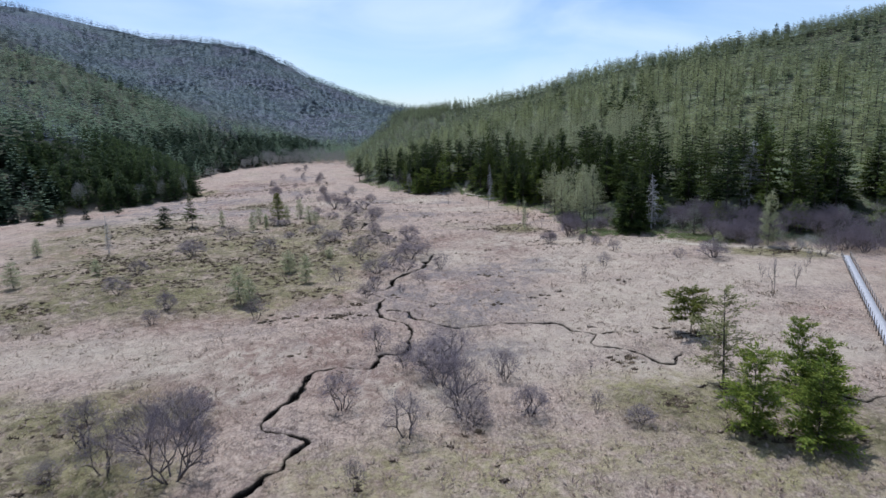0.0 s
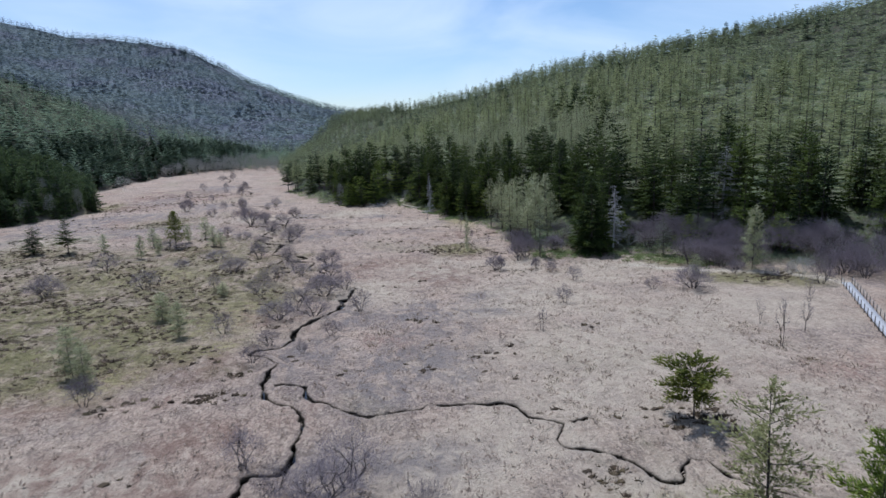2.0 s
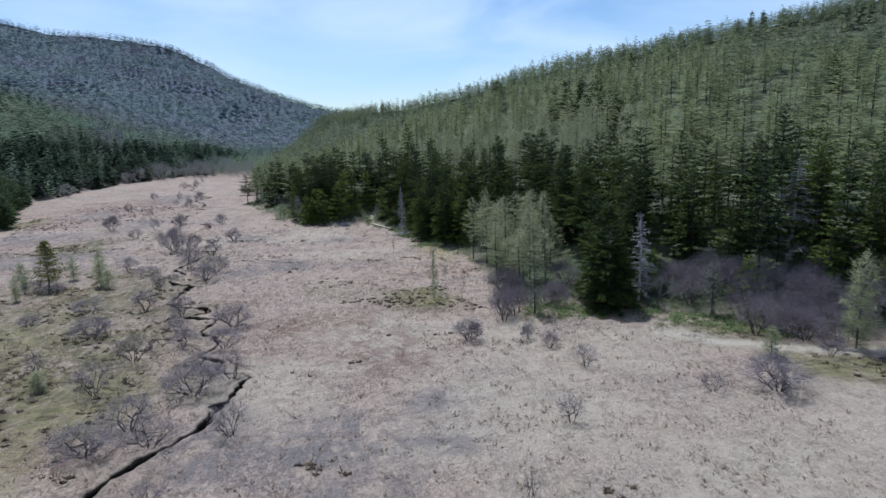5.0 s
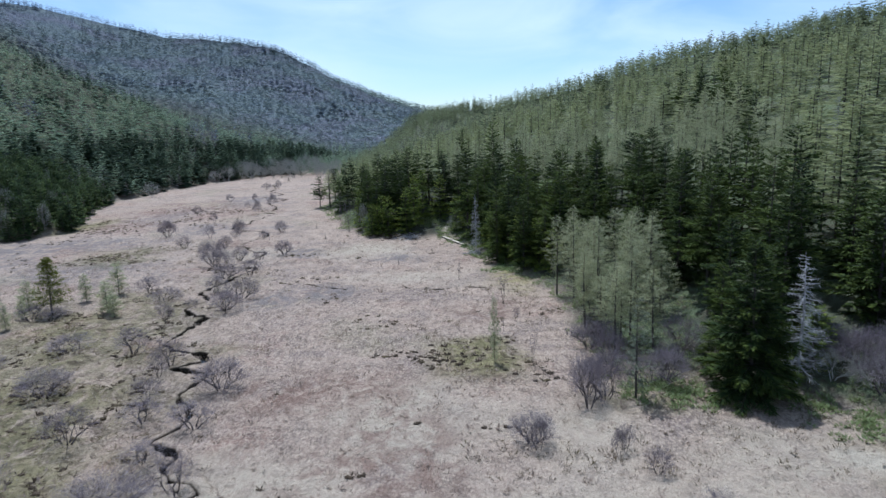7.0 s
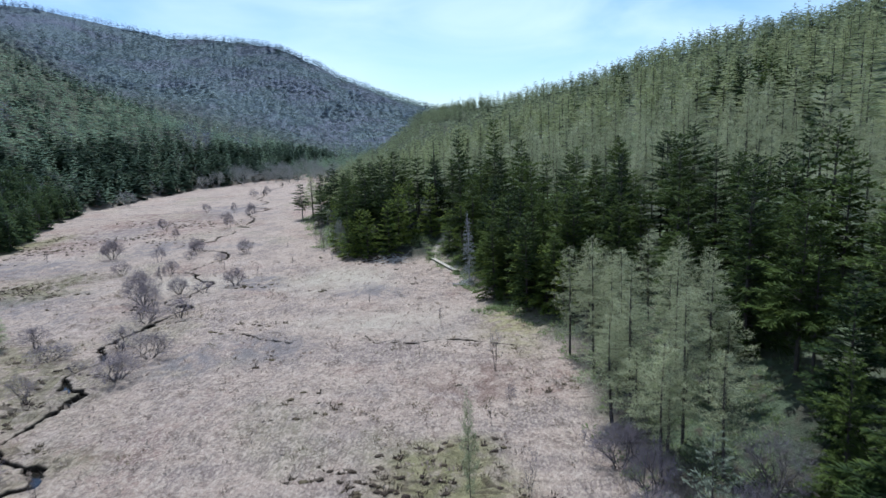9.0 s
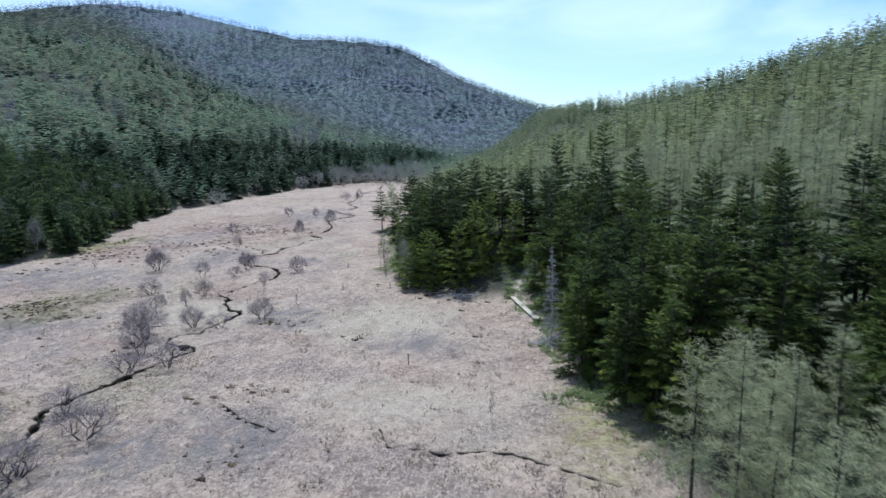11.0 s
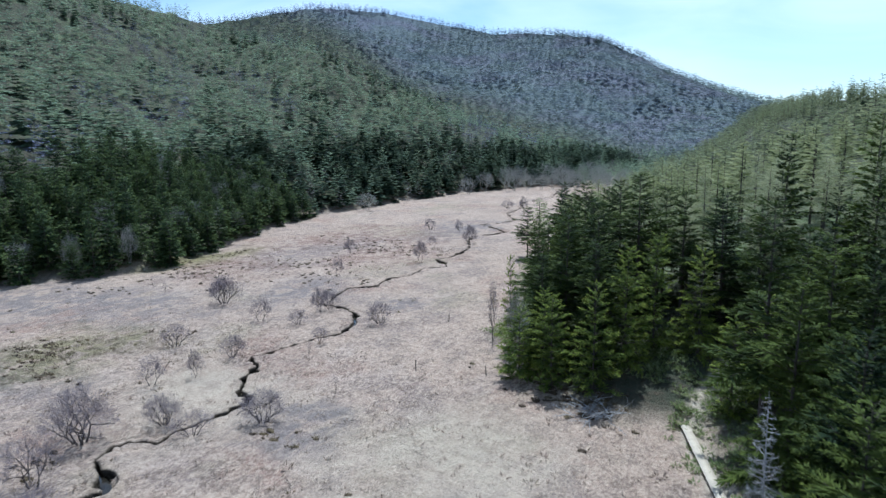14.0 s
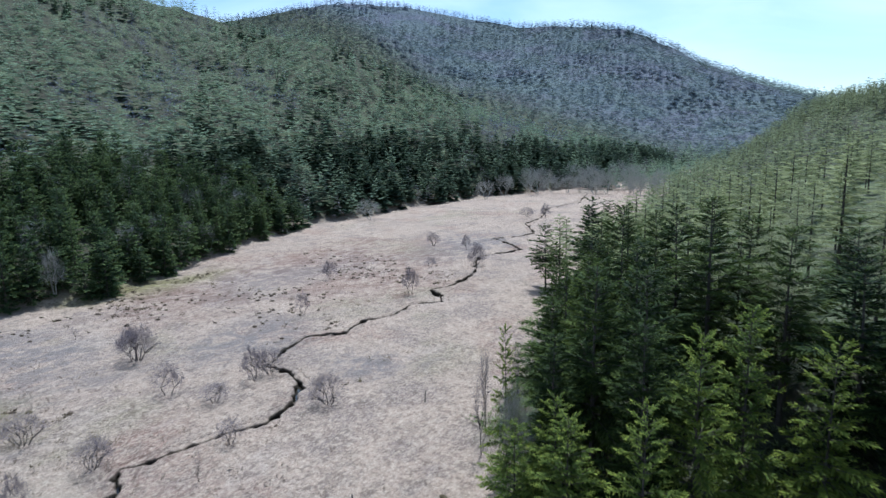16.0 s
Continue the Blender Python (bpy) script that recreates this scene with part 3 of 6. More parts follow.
def brook(name, line, half, deep, label):
    """The banks of a brook: turf lip, ragged undercut edge and steep peat wall, and the water between them."""
    p = bent(line, 0.6, 0.32, 7)
    seg = np.concatenate([[0], np.cumsum(np.hypot(*np.diff(p, axis=0).T))])
    s = np.arange(0, seg[-1], 0.3)
    p = np.stack([np.interp(s, seg, p[:, 0]), np.interp(s, seg, p[:, 1])], 1)
    t = np.gradient(p, axis=0)
    k = np.ones(7) / 7
    t = np.stack([np.convolve(np.pad(t[:, c], 3, "edge"), k, "valid") for c in (0, 1)], 1)
    t /= np.hypot(t[:, 0], t[:, 1])[:, None] + 1e-9
    side = np.stack([-t[:, 1], t[:, 0]], 1)
    base = np.convolve(np.pad(height(p[:, 0], p[:, 1], False)[0], 8, "edge"), np.ones(17) / 17, "valid")
    swell = np.interp(p[:, 1], [95, 130], [1.0, 1.75]) if half > 0.15 else 1.0
    wide = half * swell * np.clip(0.62 + 2.0 * soft_noise(s, s * 0, 4.0, 45, 3), 0.02, 2.4)
    verts, peat, rows = [], [], []
    for sg, seed in ((1, 3), (-1, 8)):
        jag = (half * swell + (0.05 if half < 0.15 else 0.0)) * (1.3 * soft_noise(s, s * 0 + seed, 1.7, 47 + seed, 2) + 1.1 * soft_noise(s, s * 0 + seed, 0.6, 57 + seed, 1))
        lip = np.maximum(wide + jag, 0.02)
        turf = 0.05 + 0.07 * soft_noise(s, s * 0, 0.7, 67 + seed, 1)
        for off, dz, pt in ((lip + max(1.0, half * 2.6), -0.10, 0.0), (lip + max(0.55, half * 1.4), 0.04, 0.0), (lip + 0.14, turf, 0.12), (lip, turf - 0.10, 0.75), (lip + 0.05, -deep * 0.55, 1.0), (lip * 0.8 - 0.1, -deep - 0.1, 1.0)):
            q = p + side * (sg * off)[:, None]
            outer = pt == 0.0
            zz = height(q[:, 0], q[:, 1], outer)[0] if outer else base
            verts.append(np.column_stack([q, zz + dz]))
            peat.append(np.full(len(s), pt))
    n = len(s)
    quads = []
    i = np.arange(n - 1)
    for g in range(2):
        for c in range(5):
            a = (g * 6 + c) * n
            quad = np.stack([a + i, a + i + 1, a + n + i + 1, a + n + i], 1)
            quads.append(quad if g == 1 else quad[:, ::-1])
    bank = tagged(new(name + "_bank", mesh_data(name + "_bank", np.concatenate(verts), np.concatenate(quads), MAT_GROUND, False)),
                  "ragged peat banks of " + label, "bank", kind="structure")
    bank.data.attributes.new("peat", "FLOAT", "POINT").data.foreach_set("value", np.concatenate(peat).astype(np.float32))
    for key, spots in (("moss", MOSS_SPOTS), ("grey", GREY_SPOTS), ("pale", PALE_SPOTS), ("sedge", SEDGE_SPOTS), ("rust", RUST_SPOTS)):
        v = np.concatenate(verts)
        bank.data.attributes.new(key, "FLOAT", "POINT").data.foreach_set("value", (blobs(v[:, 0], v[:, 1], spots) * (1 - (0.2 if key == "moss" else 0) * smooth(110, 150, v[:, 1]))).astype(np.float32))
    v = np.concatenate([np.column_stack([p + side * half * 2.4, base - deep * 0.8]), np.column_stack([p - side * half * 2.4, base - deep * 0.8])])
    tagged(new(name + "_water", mesh_data(name + "_water", v, np.stack([i, i + n, i + n + 1, i + 1], 1), MAT_WATER, True)), "dark peaty water of " + label, "water", kind="structure")


brook("brook", STREAM, 0.18, 0.75, "a narrow winding brook")
brook("side_brook", SIDE_STREAM, 0.09, 0.4, "a thin side brook")
brook("rill", RILLS[0], 0.13, 0.3, "a short rill near the wood")
brook("little_rill", RILLS[1], 0.09, 0.25, "a small crack-like rill")
brook("spur_rill", RILLS[2], 0.09, 0.25, "a short spur of the side brook")


# ---------------------------------------------------------------- growing things
class Grow:
    """Collects triangles of wood and leaves."""

    def __init__(self, seed):
        self.r = np.random.RandomState(seed)
        self.v, self.t, self.n, self.tip = [], [], 0, []

    def add(self, v, t):
        self.v.append(np.asarray(v, float)), self.t.append(np.asarray(t) + self.n)
        self.n += len(v)

    def tube(self, pts, radii, sides=4):
        pts = np.asarray(pts, float)
        ring = []
        for i, (p, rad) in enumerate(zip(pts, radii)):
            d = pts[min(i + 1, len(pts) - 1)] - pts[max(i - 1, 0)]
            d = d / (np.linalg.norm(d) + 1e-9)
            a = np.cross(d, (0.31, 0.9, 0.3) if abs(d[2]) > 0.8 else (0, 0, 1))
            a /= np.linalg.norm(a)
            b = np.cross(d, a)
            ang = np.arange(sides) * 2 * np.pi / sides
            ring.append(p + rad * (np.cos(ang)[:, None] * a + np.sin(ang)[:, None] * b))
        k = np.arange(sides)
        tris = []
        for i in range(len(pts) - 1):
            a, b, c, d = i * sides + k, i * sides + (k + 1) % sides, (i + 1) * sides + (k + 1) % sides, (i + 1) * sides + k
            tris += [np.stack([a, b, c], 1), np.stack([a, c, d], 1)]
        self.add(np.concatenate(ring), np.concatenate(tris))

    def sprays(self, base, way, side, length, width, outer=None):
        """Leaf-shaped needle sprays: two triangles each. outer: how far out or up each one sits, for the lighter tip
        colour.
        """
        n = len(base)
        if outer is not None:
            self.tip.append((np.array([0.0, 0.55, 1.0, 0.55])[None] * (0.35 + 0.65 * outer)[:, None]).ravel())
        mid = base + way * (length * 0.45)[:, None]
        v = np.stack([base, mid + side * width[:, None], base + way * length[:, None], mid - side * width[:, None]], 1).reshape(-1, 3)
        i = np.arange(n) * 4
        self.add(v, np.concatenate([np.stack([i, i + 1, i + 2], 1), np.stack([i, i + 2, i + 3], 1)]))

    def slivers(self, base, way, side, length, width):
        n = len(base)
        v = np.stack([base - side * width[:, None], base + side * width[:, None], base + way * length[:, None]], 1).reshape(-1, 3)
        self.add(v, np.arange(n * 3).reshape(-1, 3))

    def data(self, name, material, smooth_faces=False):
        me = mesh_data(name, np.concatenate(self.v), np.concatenate(self.t), material, smooth_faces)
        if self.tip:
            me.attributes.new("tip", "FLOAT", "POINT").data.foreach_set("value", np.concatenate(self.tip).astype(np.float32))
        return me

    def arrays(self):
        return np.concatenate(self.v), np.concatenate(self.t)


def unit(v):
    return v / (np.linalg.norm(v, axis=-1, keepdims=True) + 1e-9)


def conifer(name, seed, h, spread, base, leaf, shape=0.85, droop=0.25, gap=0.0, dense=1.0, bark=MAT_BARK, whorl=1.0, tuft=0.0, frond=1.0, coarse=1.0, ragged=0.22, blade=1.0, label="", category="conifer"):
    """A needle tree: tapered trunk and whorls of limbs, each a flat feathered bough of needle sprays."""
    r = np.random.RandomState(seed)
    tree = new(name)
    wood, crown = Grow(seed), Grow(seed + 1)
    up = np.array([0, 0, 1.0])
    lean = r.uniform(-0.02, 0.02, 2) * h
    zs = np.linspace(-0.4, h, 7)
    wood.tube([(lean[0] * (z / h) ** 2, lean[1] * (z / h) ** 2, z) for z in zs], [max(0.012, 0.0125 * h * (1 - z / h * 0.96)) for z in zs], 6)
    z, turn = base * h, r.uniform(0, 6)
    while z < h * 0.975:
        u = (z / h - base) / (1 - base)
        fill = 1.0 if u > 0.12 else 0.75 + 2.1 * u
        n = int(r.choice([5, 6, 7]) * (0.8 if u > 0.8 else 1))
        tier = r.uniform(1 - ragged, 1 + 0.5 * ragged)
        for k in range(n):
            if r.rand() < gap:
                continue
            a = turn + k * 2 * np.pi / n + r.uniform(-0.35, 0.35)
            length = spread * tier * fill * (1 - u) ** shape * r.uniform(1 - ragged, 1.10) + 0.22 + 0.25 * u
            out = np.array([np.cos(a), np.sin(a), 0])
            cross = np.array([-out[1], out[0], 0])
            rise = 0.5 * u - droop * (1 - u) + r.uniform(-0.1, 0.1)
            root = np.array([lean[0] * (z / h) ** 2, lean[1] * (z / h) ** 2, z + r.uniform(-0.15, 0.15)])

            def along(g):
                return root + out * (g * length)[:, None] + up * (rise * length * g + 0.26 * length * (g - g * g) + 0.06 * length * g ** 3)[:, None]

            wood.tube(along(np.array([0, 0.5, 0.95])), [0.010 + 0.010 * length, 0.008 + 0.005 * length, 0.004], 3)
            q = max(4, int((3.0 + 6.0 * length) * dense / coarse))
            for sg in (-1, 1):
                g = np.clip(np.linspace(0.14, 1.0, q) + r.uniform(-0.5, 0.5, q) / q, 0.05, 1)
                b = along(g) + tuft * r.normal(0, 0.13, (q, 3)) * length
                w = frond * (length * np.interp(g, [0, 0.3, 0.7, 1], [0.16, 0.33, 0.26, 0.12]) * r.uniform(0.65, 1.25, q) + 0.13)
                way = unit(cross * (sg * r.uniform(0.15, 1.0, q))[:, None] + out * r.uniform(0.35, 1.1, q)[:, None] + up * (r.uniform(-0.65, 0.12, q) + 0.35 * u)[:, None] + tuft * (r.normal(0, 0.5, (q, 3)) + up * 0.7))
                side = unit(np.cross(way, up + r.normal(0, 0.6, (q, 3))))
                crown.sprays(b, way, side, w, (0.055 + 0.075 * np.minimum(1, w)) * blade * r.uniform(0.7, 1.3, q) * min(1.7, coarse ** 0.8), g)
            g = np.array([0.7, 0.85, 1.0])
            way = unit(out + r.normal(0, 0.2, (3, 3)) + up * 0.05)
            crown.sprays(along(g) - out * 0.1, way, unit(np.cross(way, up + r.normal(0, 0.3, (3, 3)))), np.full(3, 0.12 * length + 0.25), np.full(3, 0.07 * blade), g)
        z += whorl * (0.44 + 0.013 * h) * r.uniform(0.75, 1.25) * (1 if u < 0.75 else 0.7)
        turn += 0.9
    way = unit(np.array([0, 0, 1.3]) + r.normal(0, 0.35, (7, 3)))
    crown.sprays(np.tile([lean[0], lean[1], h * 0.965], (7, 1)), way, unit(np.cross(way, r.normal(0, 1, (7, 3)))), np.full(7, 0.035 * h), np.full(7, 0.05), np.ones(7))
    for part_name, g, mat in (("trunk", wood, bark), ("crown", crown, leaf)):
        ob = new(part_name, g.data(part_name, mat, part_name == "trunk"))
        ob.parent = tree
    return tagged(tree, label, category)


def bushy_pine(name, seed, h, spread, base, leaf, clumps, flat, label, size=1.0):
    """A pine: crooked trunk, uneven limbs, and rounded clumps of needles at their ends."""
    r = np.random.RandomState(seed)
    tree = new(name)
    wood, crown = Grow(seed), Grow(seed + 1)
    up = np.array([0, 0, 1.0])

    def stem(z):
        return np.array([0.035 * h * math.sin(2.2 * z / h), 0.03 * h * math.sin(1.6 * z / h + 0.6), z])

    zs = np.linspace(-0.3, h * 0.97, 8)
    wood.tube([stem(z) for z in zs], [max(0.02, 0.016 * h * (1 - 0.93 * z / h)) for z in zs], 6)
    lop = r.uniform(0.6, 1.15, 12)
    for k in range(clumps):
        u = (k + r.rand()) / clumps
        a = 2.4 * k + r.uniform(-0.5, 0.5)
        reach = spread * (1 - u) ** 0.8 * min(1.0, 0.65 + 2.0 * u) * lop[int(u * 3.99) * 3 + int((a % 6.283) / 2.1)] * r.uniform(0.35, 1.0)
        root = stem(h * (base + (0.93 - base) * u))
        out = np.array([math.cos(a), math.sin(a), 0])
        end = root + out * reach + up * (reach * r.uniform(-0.12, 0.28) + 0.1)
        wood.tube([root, root + (end - root) * 0.55 + r.normal(0, 0.04, 3), end], [0.012 + 0.012 * reach, 0.012 + 0.006 * reach, 0.008], 3)
        m = int(46 * (1.1 - 0.35 * u))
        d = unit(r.normal(0, 1, (m, 3)))
        ball = size * (0.34 + 0.26 * (1 - u)) * r.uniform(0.75, 1.25)
        b = end + d * (ball * r.uniform(0.2, 0.95, m))[:, None] * np.array([1.15, 1.15, flat])
        way = unit(d * np.array([1, 1, 0.6]) + up * 0.55 + r.normal(0, 0.3, (m, 3)))
        side = unit(np.cross(way, r.normal(0, 1, (m, 3))))
        # needles on top of each clump get more tip colour, a painted sunlit side
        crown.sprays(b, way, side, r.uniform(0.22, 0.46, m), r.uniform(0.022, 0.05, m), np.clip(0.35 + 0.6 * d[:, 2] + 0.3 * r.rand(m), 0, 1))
    for part_name, g, mat in (("trunk", wood, MAT_BARK), ("crown", crown, leaf)):
        ob = new(part_name, g.data(part_name, mat, part_name == "trunk"))
        ob.parent = tree
    return tagged(tree, label, "pine")


def larch(name, seed, h, spread, label, leaf=MAT_LARCH, base=0.3, dense=1.0):
    """A slender larch just coming into leaf: many thin level limbs with little tufts."""
    r = np.random.RandomState(seed)
    tree = new(name)
    wood, crown = Grow(seed), Grow(seed + 1)
    zs = np.linspace(-0.4, h, 6)
    bend = r.uniform(-0.02, 0.02, 2) * h
    wood.tube([(bend[0] * math.sin(3 * z / h), bend[1] * math.sin(2 * z / h), z) for z in zs], [max(0.012, 0.0105 * h * (1 - 0.96 * z / h)) for z in zs], 5)
    z, a = base * h * 0.6, 0.0
    while z < h * 0.99:
        u = max(0.0, (z / h - base) / (1 - base))
        length = spread * (0.35 + 0.65 * min(1, u * 4)) * (1 - u) ** 0.7 * r.uniform(0.6, 1.15) + 0.1
        a += 2.4 + r.uniform(-0.5, 0.5)
        out = np.array([math.cos(a), math.sin(a), 0])
        root = np.array([bend[0] * math.sin(3 * z / h), bend[1] * math.sin(2 * z / h), z])
        rise = r.uniform(-0.25, 0.30) + 0.35 * u
        wood.tube([root, root + out * length + (0, 0, rise * length)], [0.006 + 0.008 * length, 0.004], 3)
        m = max(4, int(32 * length * dense * (0.3 if z < base * h else 1)))
        f = r.uniform(0.12, 1, m)
        b = root + out * (f * length)[:, None] + np.array([0, 0, 1]) * (rise * length * f)[:, None] + r.normal(0, 0.09, (m, 3))
        cross = np.array([-out[1], out[0], 0])
        way = unit(out * r.uniform(0.1, 0.8, m)[:, None] + cross * r.normal(0, 0.8, m)[:, None] + np.array([0, 0, 1]) * r.uniform(-0.5, 0.8, m)[:, None])
        side = unit(np.cross(way, r.uniform(-1, 1, (m, 3)) + np.array([0, 0, 0.7])))
        crown.slivers(b, way, side, r.uniform(0.25, 0.65, m), r.uniform(0.011, 0.026, m))
        z += r.uniform(0.07, 0.19)
    for part_name, g, mat in (("trunk", wood, MAT_BARK), ("crown", crown, leaf)):
        ob = new(part_name, g.data(part_name, mat, part_name == "trunk"))
        ob.parent = tree
    return tagged(tree, label, "larch")


def bare_shrub(name, seed, h, wide, stems, twig, label, category="shrub", fine=1.0, upright=0.5, stem=None):
    """A leafless shrub or small tree of forking stems and a haze of fine twigs."""
    r = np.random.RandomState(seed)
    stem = stem or MAT_STEM
    bush = new(name)
    wood, haze = Grow(seed), Grow(seed + 1)
    tips = []

    def fork(p, d, length, rad, depth):
        mid = p + d * length * 0.55 + r.normal(0, 0.05, 3) * length
        d2 = unit(d + r.normal(0, 0.16, 3) + np.array([0, 0, 0.10]))
        end = mid + d2 * length * 0.5
        if depth > 2:
            wood.tube([p, mid, end], [rad, rad * 0.8, rad * 0.62], 4)
        elif depth > 0:
            (wood if depth > 1 else haze).tube([p, end], [rad, rad * 0.6], 3)
        else:
            sd = unit(np.cross(d2, r.normal(0, 1, 3)))
            haze.slivers(p[None], unit(end - p)[None], sd[None], np.array([np.linalg.norm(end - p)]), np.array([rad]))
        if depth < 2:
            tips.append((mid, end, d2, length * (1.0 if depth == 0 else 0.8)))
        if depth == 0:
            return
        for _ in range(int(r.choice([2, 2, 3] if depth < 3 else [2, 3, 3]))):
            flat = r.normal(0, 1, 3) * np.array([1, 1, 0.45])
            nd = unit(d2 * 0.9 + unit(flat) * r.uniform(0.65, 1.35) + np.array([0, 0, 0.10 * upright]))
            fork(end, nd, length * r.uniform(0.58, 0.82), rad * 0.58, depth - 1)

    for k in range(stems):
        a = k * 2 * np.pi / stems + r.uniform(-0.5, 0.5)
        tilt = r.uniform(0.35, 1.15) * (wide / h) * (1.0 if stems > 1 else 0.3)
        d = unit(np.array([math.cos(a) * tilt, math.sin(a) * tilt, 1.0]))
        fork(np.array([math.cos(a) * 0.12, math.sin(a) * 0.12, -0.25]), d, h * r.uniform(0.22, 0.31), 0.014 * h + 0.018, 4)
    for mid, end, d, length in tips:
        m = max(2, int(2.6 * fine))
        f = r.uniform(-0.8, 1, m)
        b = mid + (end - mid) * f[:, None]
        way = unit(d * 0.6 + r.normal(0, 0.75, (m, 3)) * np.array([1, 1, 0.8]) + np.array([0, 0, 0.25]))
        side = unit(np.cross(way, r.normal(0, 1, (m, 3))))
        haze.slivers(b, way, side, length * r.uniform(0.8, 1.9, m), np.full(m, 0.0058))
    # fine outer twigs that round the crown off to a dome
    v = np.array([q[1] for q in tips])
    top, radius = max(v[:, 2].max(), 0.1), np.percentile(np.hypot(v[:, 0], v[:, 1]), 97)
    m = int(len(tips) * 3.0 * fine)
    dirs = unit(r.normal(0, 1, (m, 3)))
    dirs[:, 2] = np.abs(dirs[:, 2]) * 1.15 - 0.25
    dirs = unit(dirs)
    shell = r.uniform(0.45, 0.92, m)[:, None]
    b = dirs * shell * np.array([radius, radius, top * 0.55]) + np.array([0, 0, top * 0.42])
    way = unit(dirs + r.normal(0, 0.45, (m, 3)) + np.array([0, 0, 0.2]))
    haze.slivers(b, way, unit(np.cross(way, r.normal(0, 1, (m, 3)))), 0.16 * top * r.uniform(0.6, 1.5, m), np.full(m, 0.0058))
    for part_name, g, mat in (("stem", wood, stem), ("twig_crown", haze, twig)):
        v, t = g.arrays()
        scale = np.array([wide * 0.5 / radius, wide * 0.5 / radius, h * 0.93 / top])
        ob = new(part_name, mesh_data(part_name, v * scale, t, mat))
        ob.parent = bush
    return tagged(bush, label, category)


def dead_tree(name, seed, h, spread, label):
    """A bleached standing trunk with bare level limbs."""
    r = np.random.RandomState(seed)
    tree = new(name)
    wood, limbs = Grow(seed), Grow(seed + 1)
    wood.tube([(0.008 * h * math.sin(z * 0.3), 0.006 * h * math.cos(z * 0.4), z) for z in np.linspace(-0.3, h, 7)], [0.013 * h * (1 - 0.92 * k / 6) for k in range(7)], 6)
    z, a = h * 0.12, 0.0
    while z < h * 0.97:
        a += 2.2 + r.uniform(-0.5, 0.5)
        length = spread * (1 - z / h) ** 0.6 * r.uniform(0.35, 1.1) + 0.15
        out = np.array([math.cos(a), math.sin(a), r.uniform(-0.35, 0.1)])
        p = np.array([0.008 * h * math.sin(z * 0.3), 0.006 * h * math.cos(z * 0.4), z])
        limbs.tube([p, p + out * length * 0.55, p + out * length + (0, 0, 0.14 * length)], [0.022 + 0.018 * length, 0.016 + 0.012 * length, 0.010], 3)
        m = int(15 * length) + 4
        f = r.uniform(0.25, 1, m)
        way = unit(out * 0.6 + r.normal(0, 0.6, (m, 3)))
        limbs.slivers(p + out * (f * length)[:, None], way, unit(np.cross(way, r.normal(0, 1, (m, 3)))), length * r.uniform(0.25, 0.6, m), np.full(m, 0.015))
        z += r.uniform(0.05, 0.13)
    for part_name, g in (("trunk", wood), ("bare_crown", limbs)):
        ob = new(part_name, g.data(part_name, MAT_DEAD))
        ob.parent = tree
    return tagged(tree, label, "dead tree")


class Stand:
    """Prototypes of one kind, copied to their places; the first uses take the prototypes themselves."""

    def __init__(self, protos, group):
        self.protos, self.group, self.used = protos, group, set()

    def plant(self, k, x, y, scale, turn, wide=None, label=""):
        proto = self.protos[k % len(self.protos)]
        m = Matrix.Translation((x, y, level(x, y) - 0.05)) @ Euler((0, 0, turn)).to_matrix().to_4x4()
        if k % len(self.protos) not in self.used:
            self.used.add(k % len(self.protos))
            ob = proto
            ob.matrix_basis = m
        else:
            ob = copy_thing(proto, m)
        w = wide if wide is not None else scale
        ob.scale = (w, w, scale)
        return tagged(ob, label, group=self.group)


# ---------------------------------------------------------------- single trees and shrubs of the marsh
rng = np.random.RandomState(11)

SHRUB_LABEL = "leafless multi-stemmed shrub with purplish-grey twigs on the marsh"
shrubs = Stand([bare_shrub("bare_shrub", 100 + k, 4.0, w, s, MAT_TWIG, SHRUB_LABEL, fine=2.0)
                for k, (w, s) in enumerate(((4.2, 5), (3.8, 4), (4.6, 6), (3.6, 3), (4.8, 7)))], "leafless shrubs on the marsh")
small_trees = Stand([bare_shrub("bare_tree", 130 + k, 4.0, 3.8, 2, MAT_TWIG, "small leafless tree with one dark crooked stem", "tree", 6.0, 0.6) for k in range(3)],
                    "small leafless trees on the marsh")
poles = Stand([bare_shrub("bare_sapling", 150 + k, 5.0, 1.5, 2, MAT_TWIG, "thin upright leafless sapling", "sapling", 0.5, 1.6) for k in range(3)],
              "thin leafless saplings")

# x, y, height, width
NEAR_SHRUBS = [(-4, 42, 2.6, 1.6), (-27, 45, 2.4, 2.5), (-18, 45, 6.2, 5.5), (0, 49, 4.3, 4.4), (20, 49, 1.8, 1.9), (-22, 50, 4.5, 4.3), (-27, 51, 4.5, 3.3),
               (5, 52, 4.0, 3.5), (17, 52, 2.0, 1.5), (11, 52, 2.9, 2.6), (-19, 55, 3.0, 3.1), (-6, 55, 3.8, 3.7), (10, 60, 3.2, 2.9), (5, 65.8, 4.2, 6.0), (3, 62.4, 3.6, 5.0), (4.9, 56.6, 4.2, 4.6), (3.4, 59, 3.6, 4.4), (5.6, 50.4, 2.6, 2.8), (-22.9, 45.5, 4.1, 3.9), (-19.6, 53, 3.9, 4.1),
               (0, 64, 3.2, 2.7), (-3, 70, 3.2, 3.3), (-34, 85, 2.4, 1.9), (-20, 85, 3.4, 3.4), (-34, 91, 2.9, 2.4), (0, 95, 1.8, 1.2)]
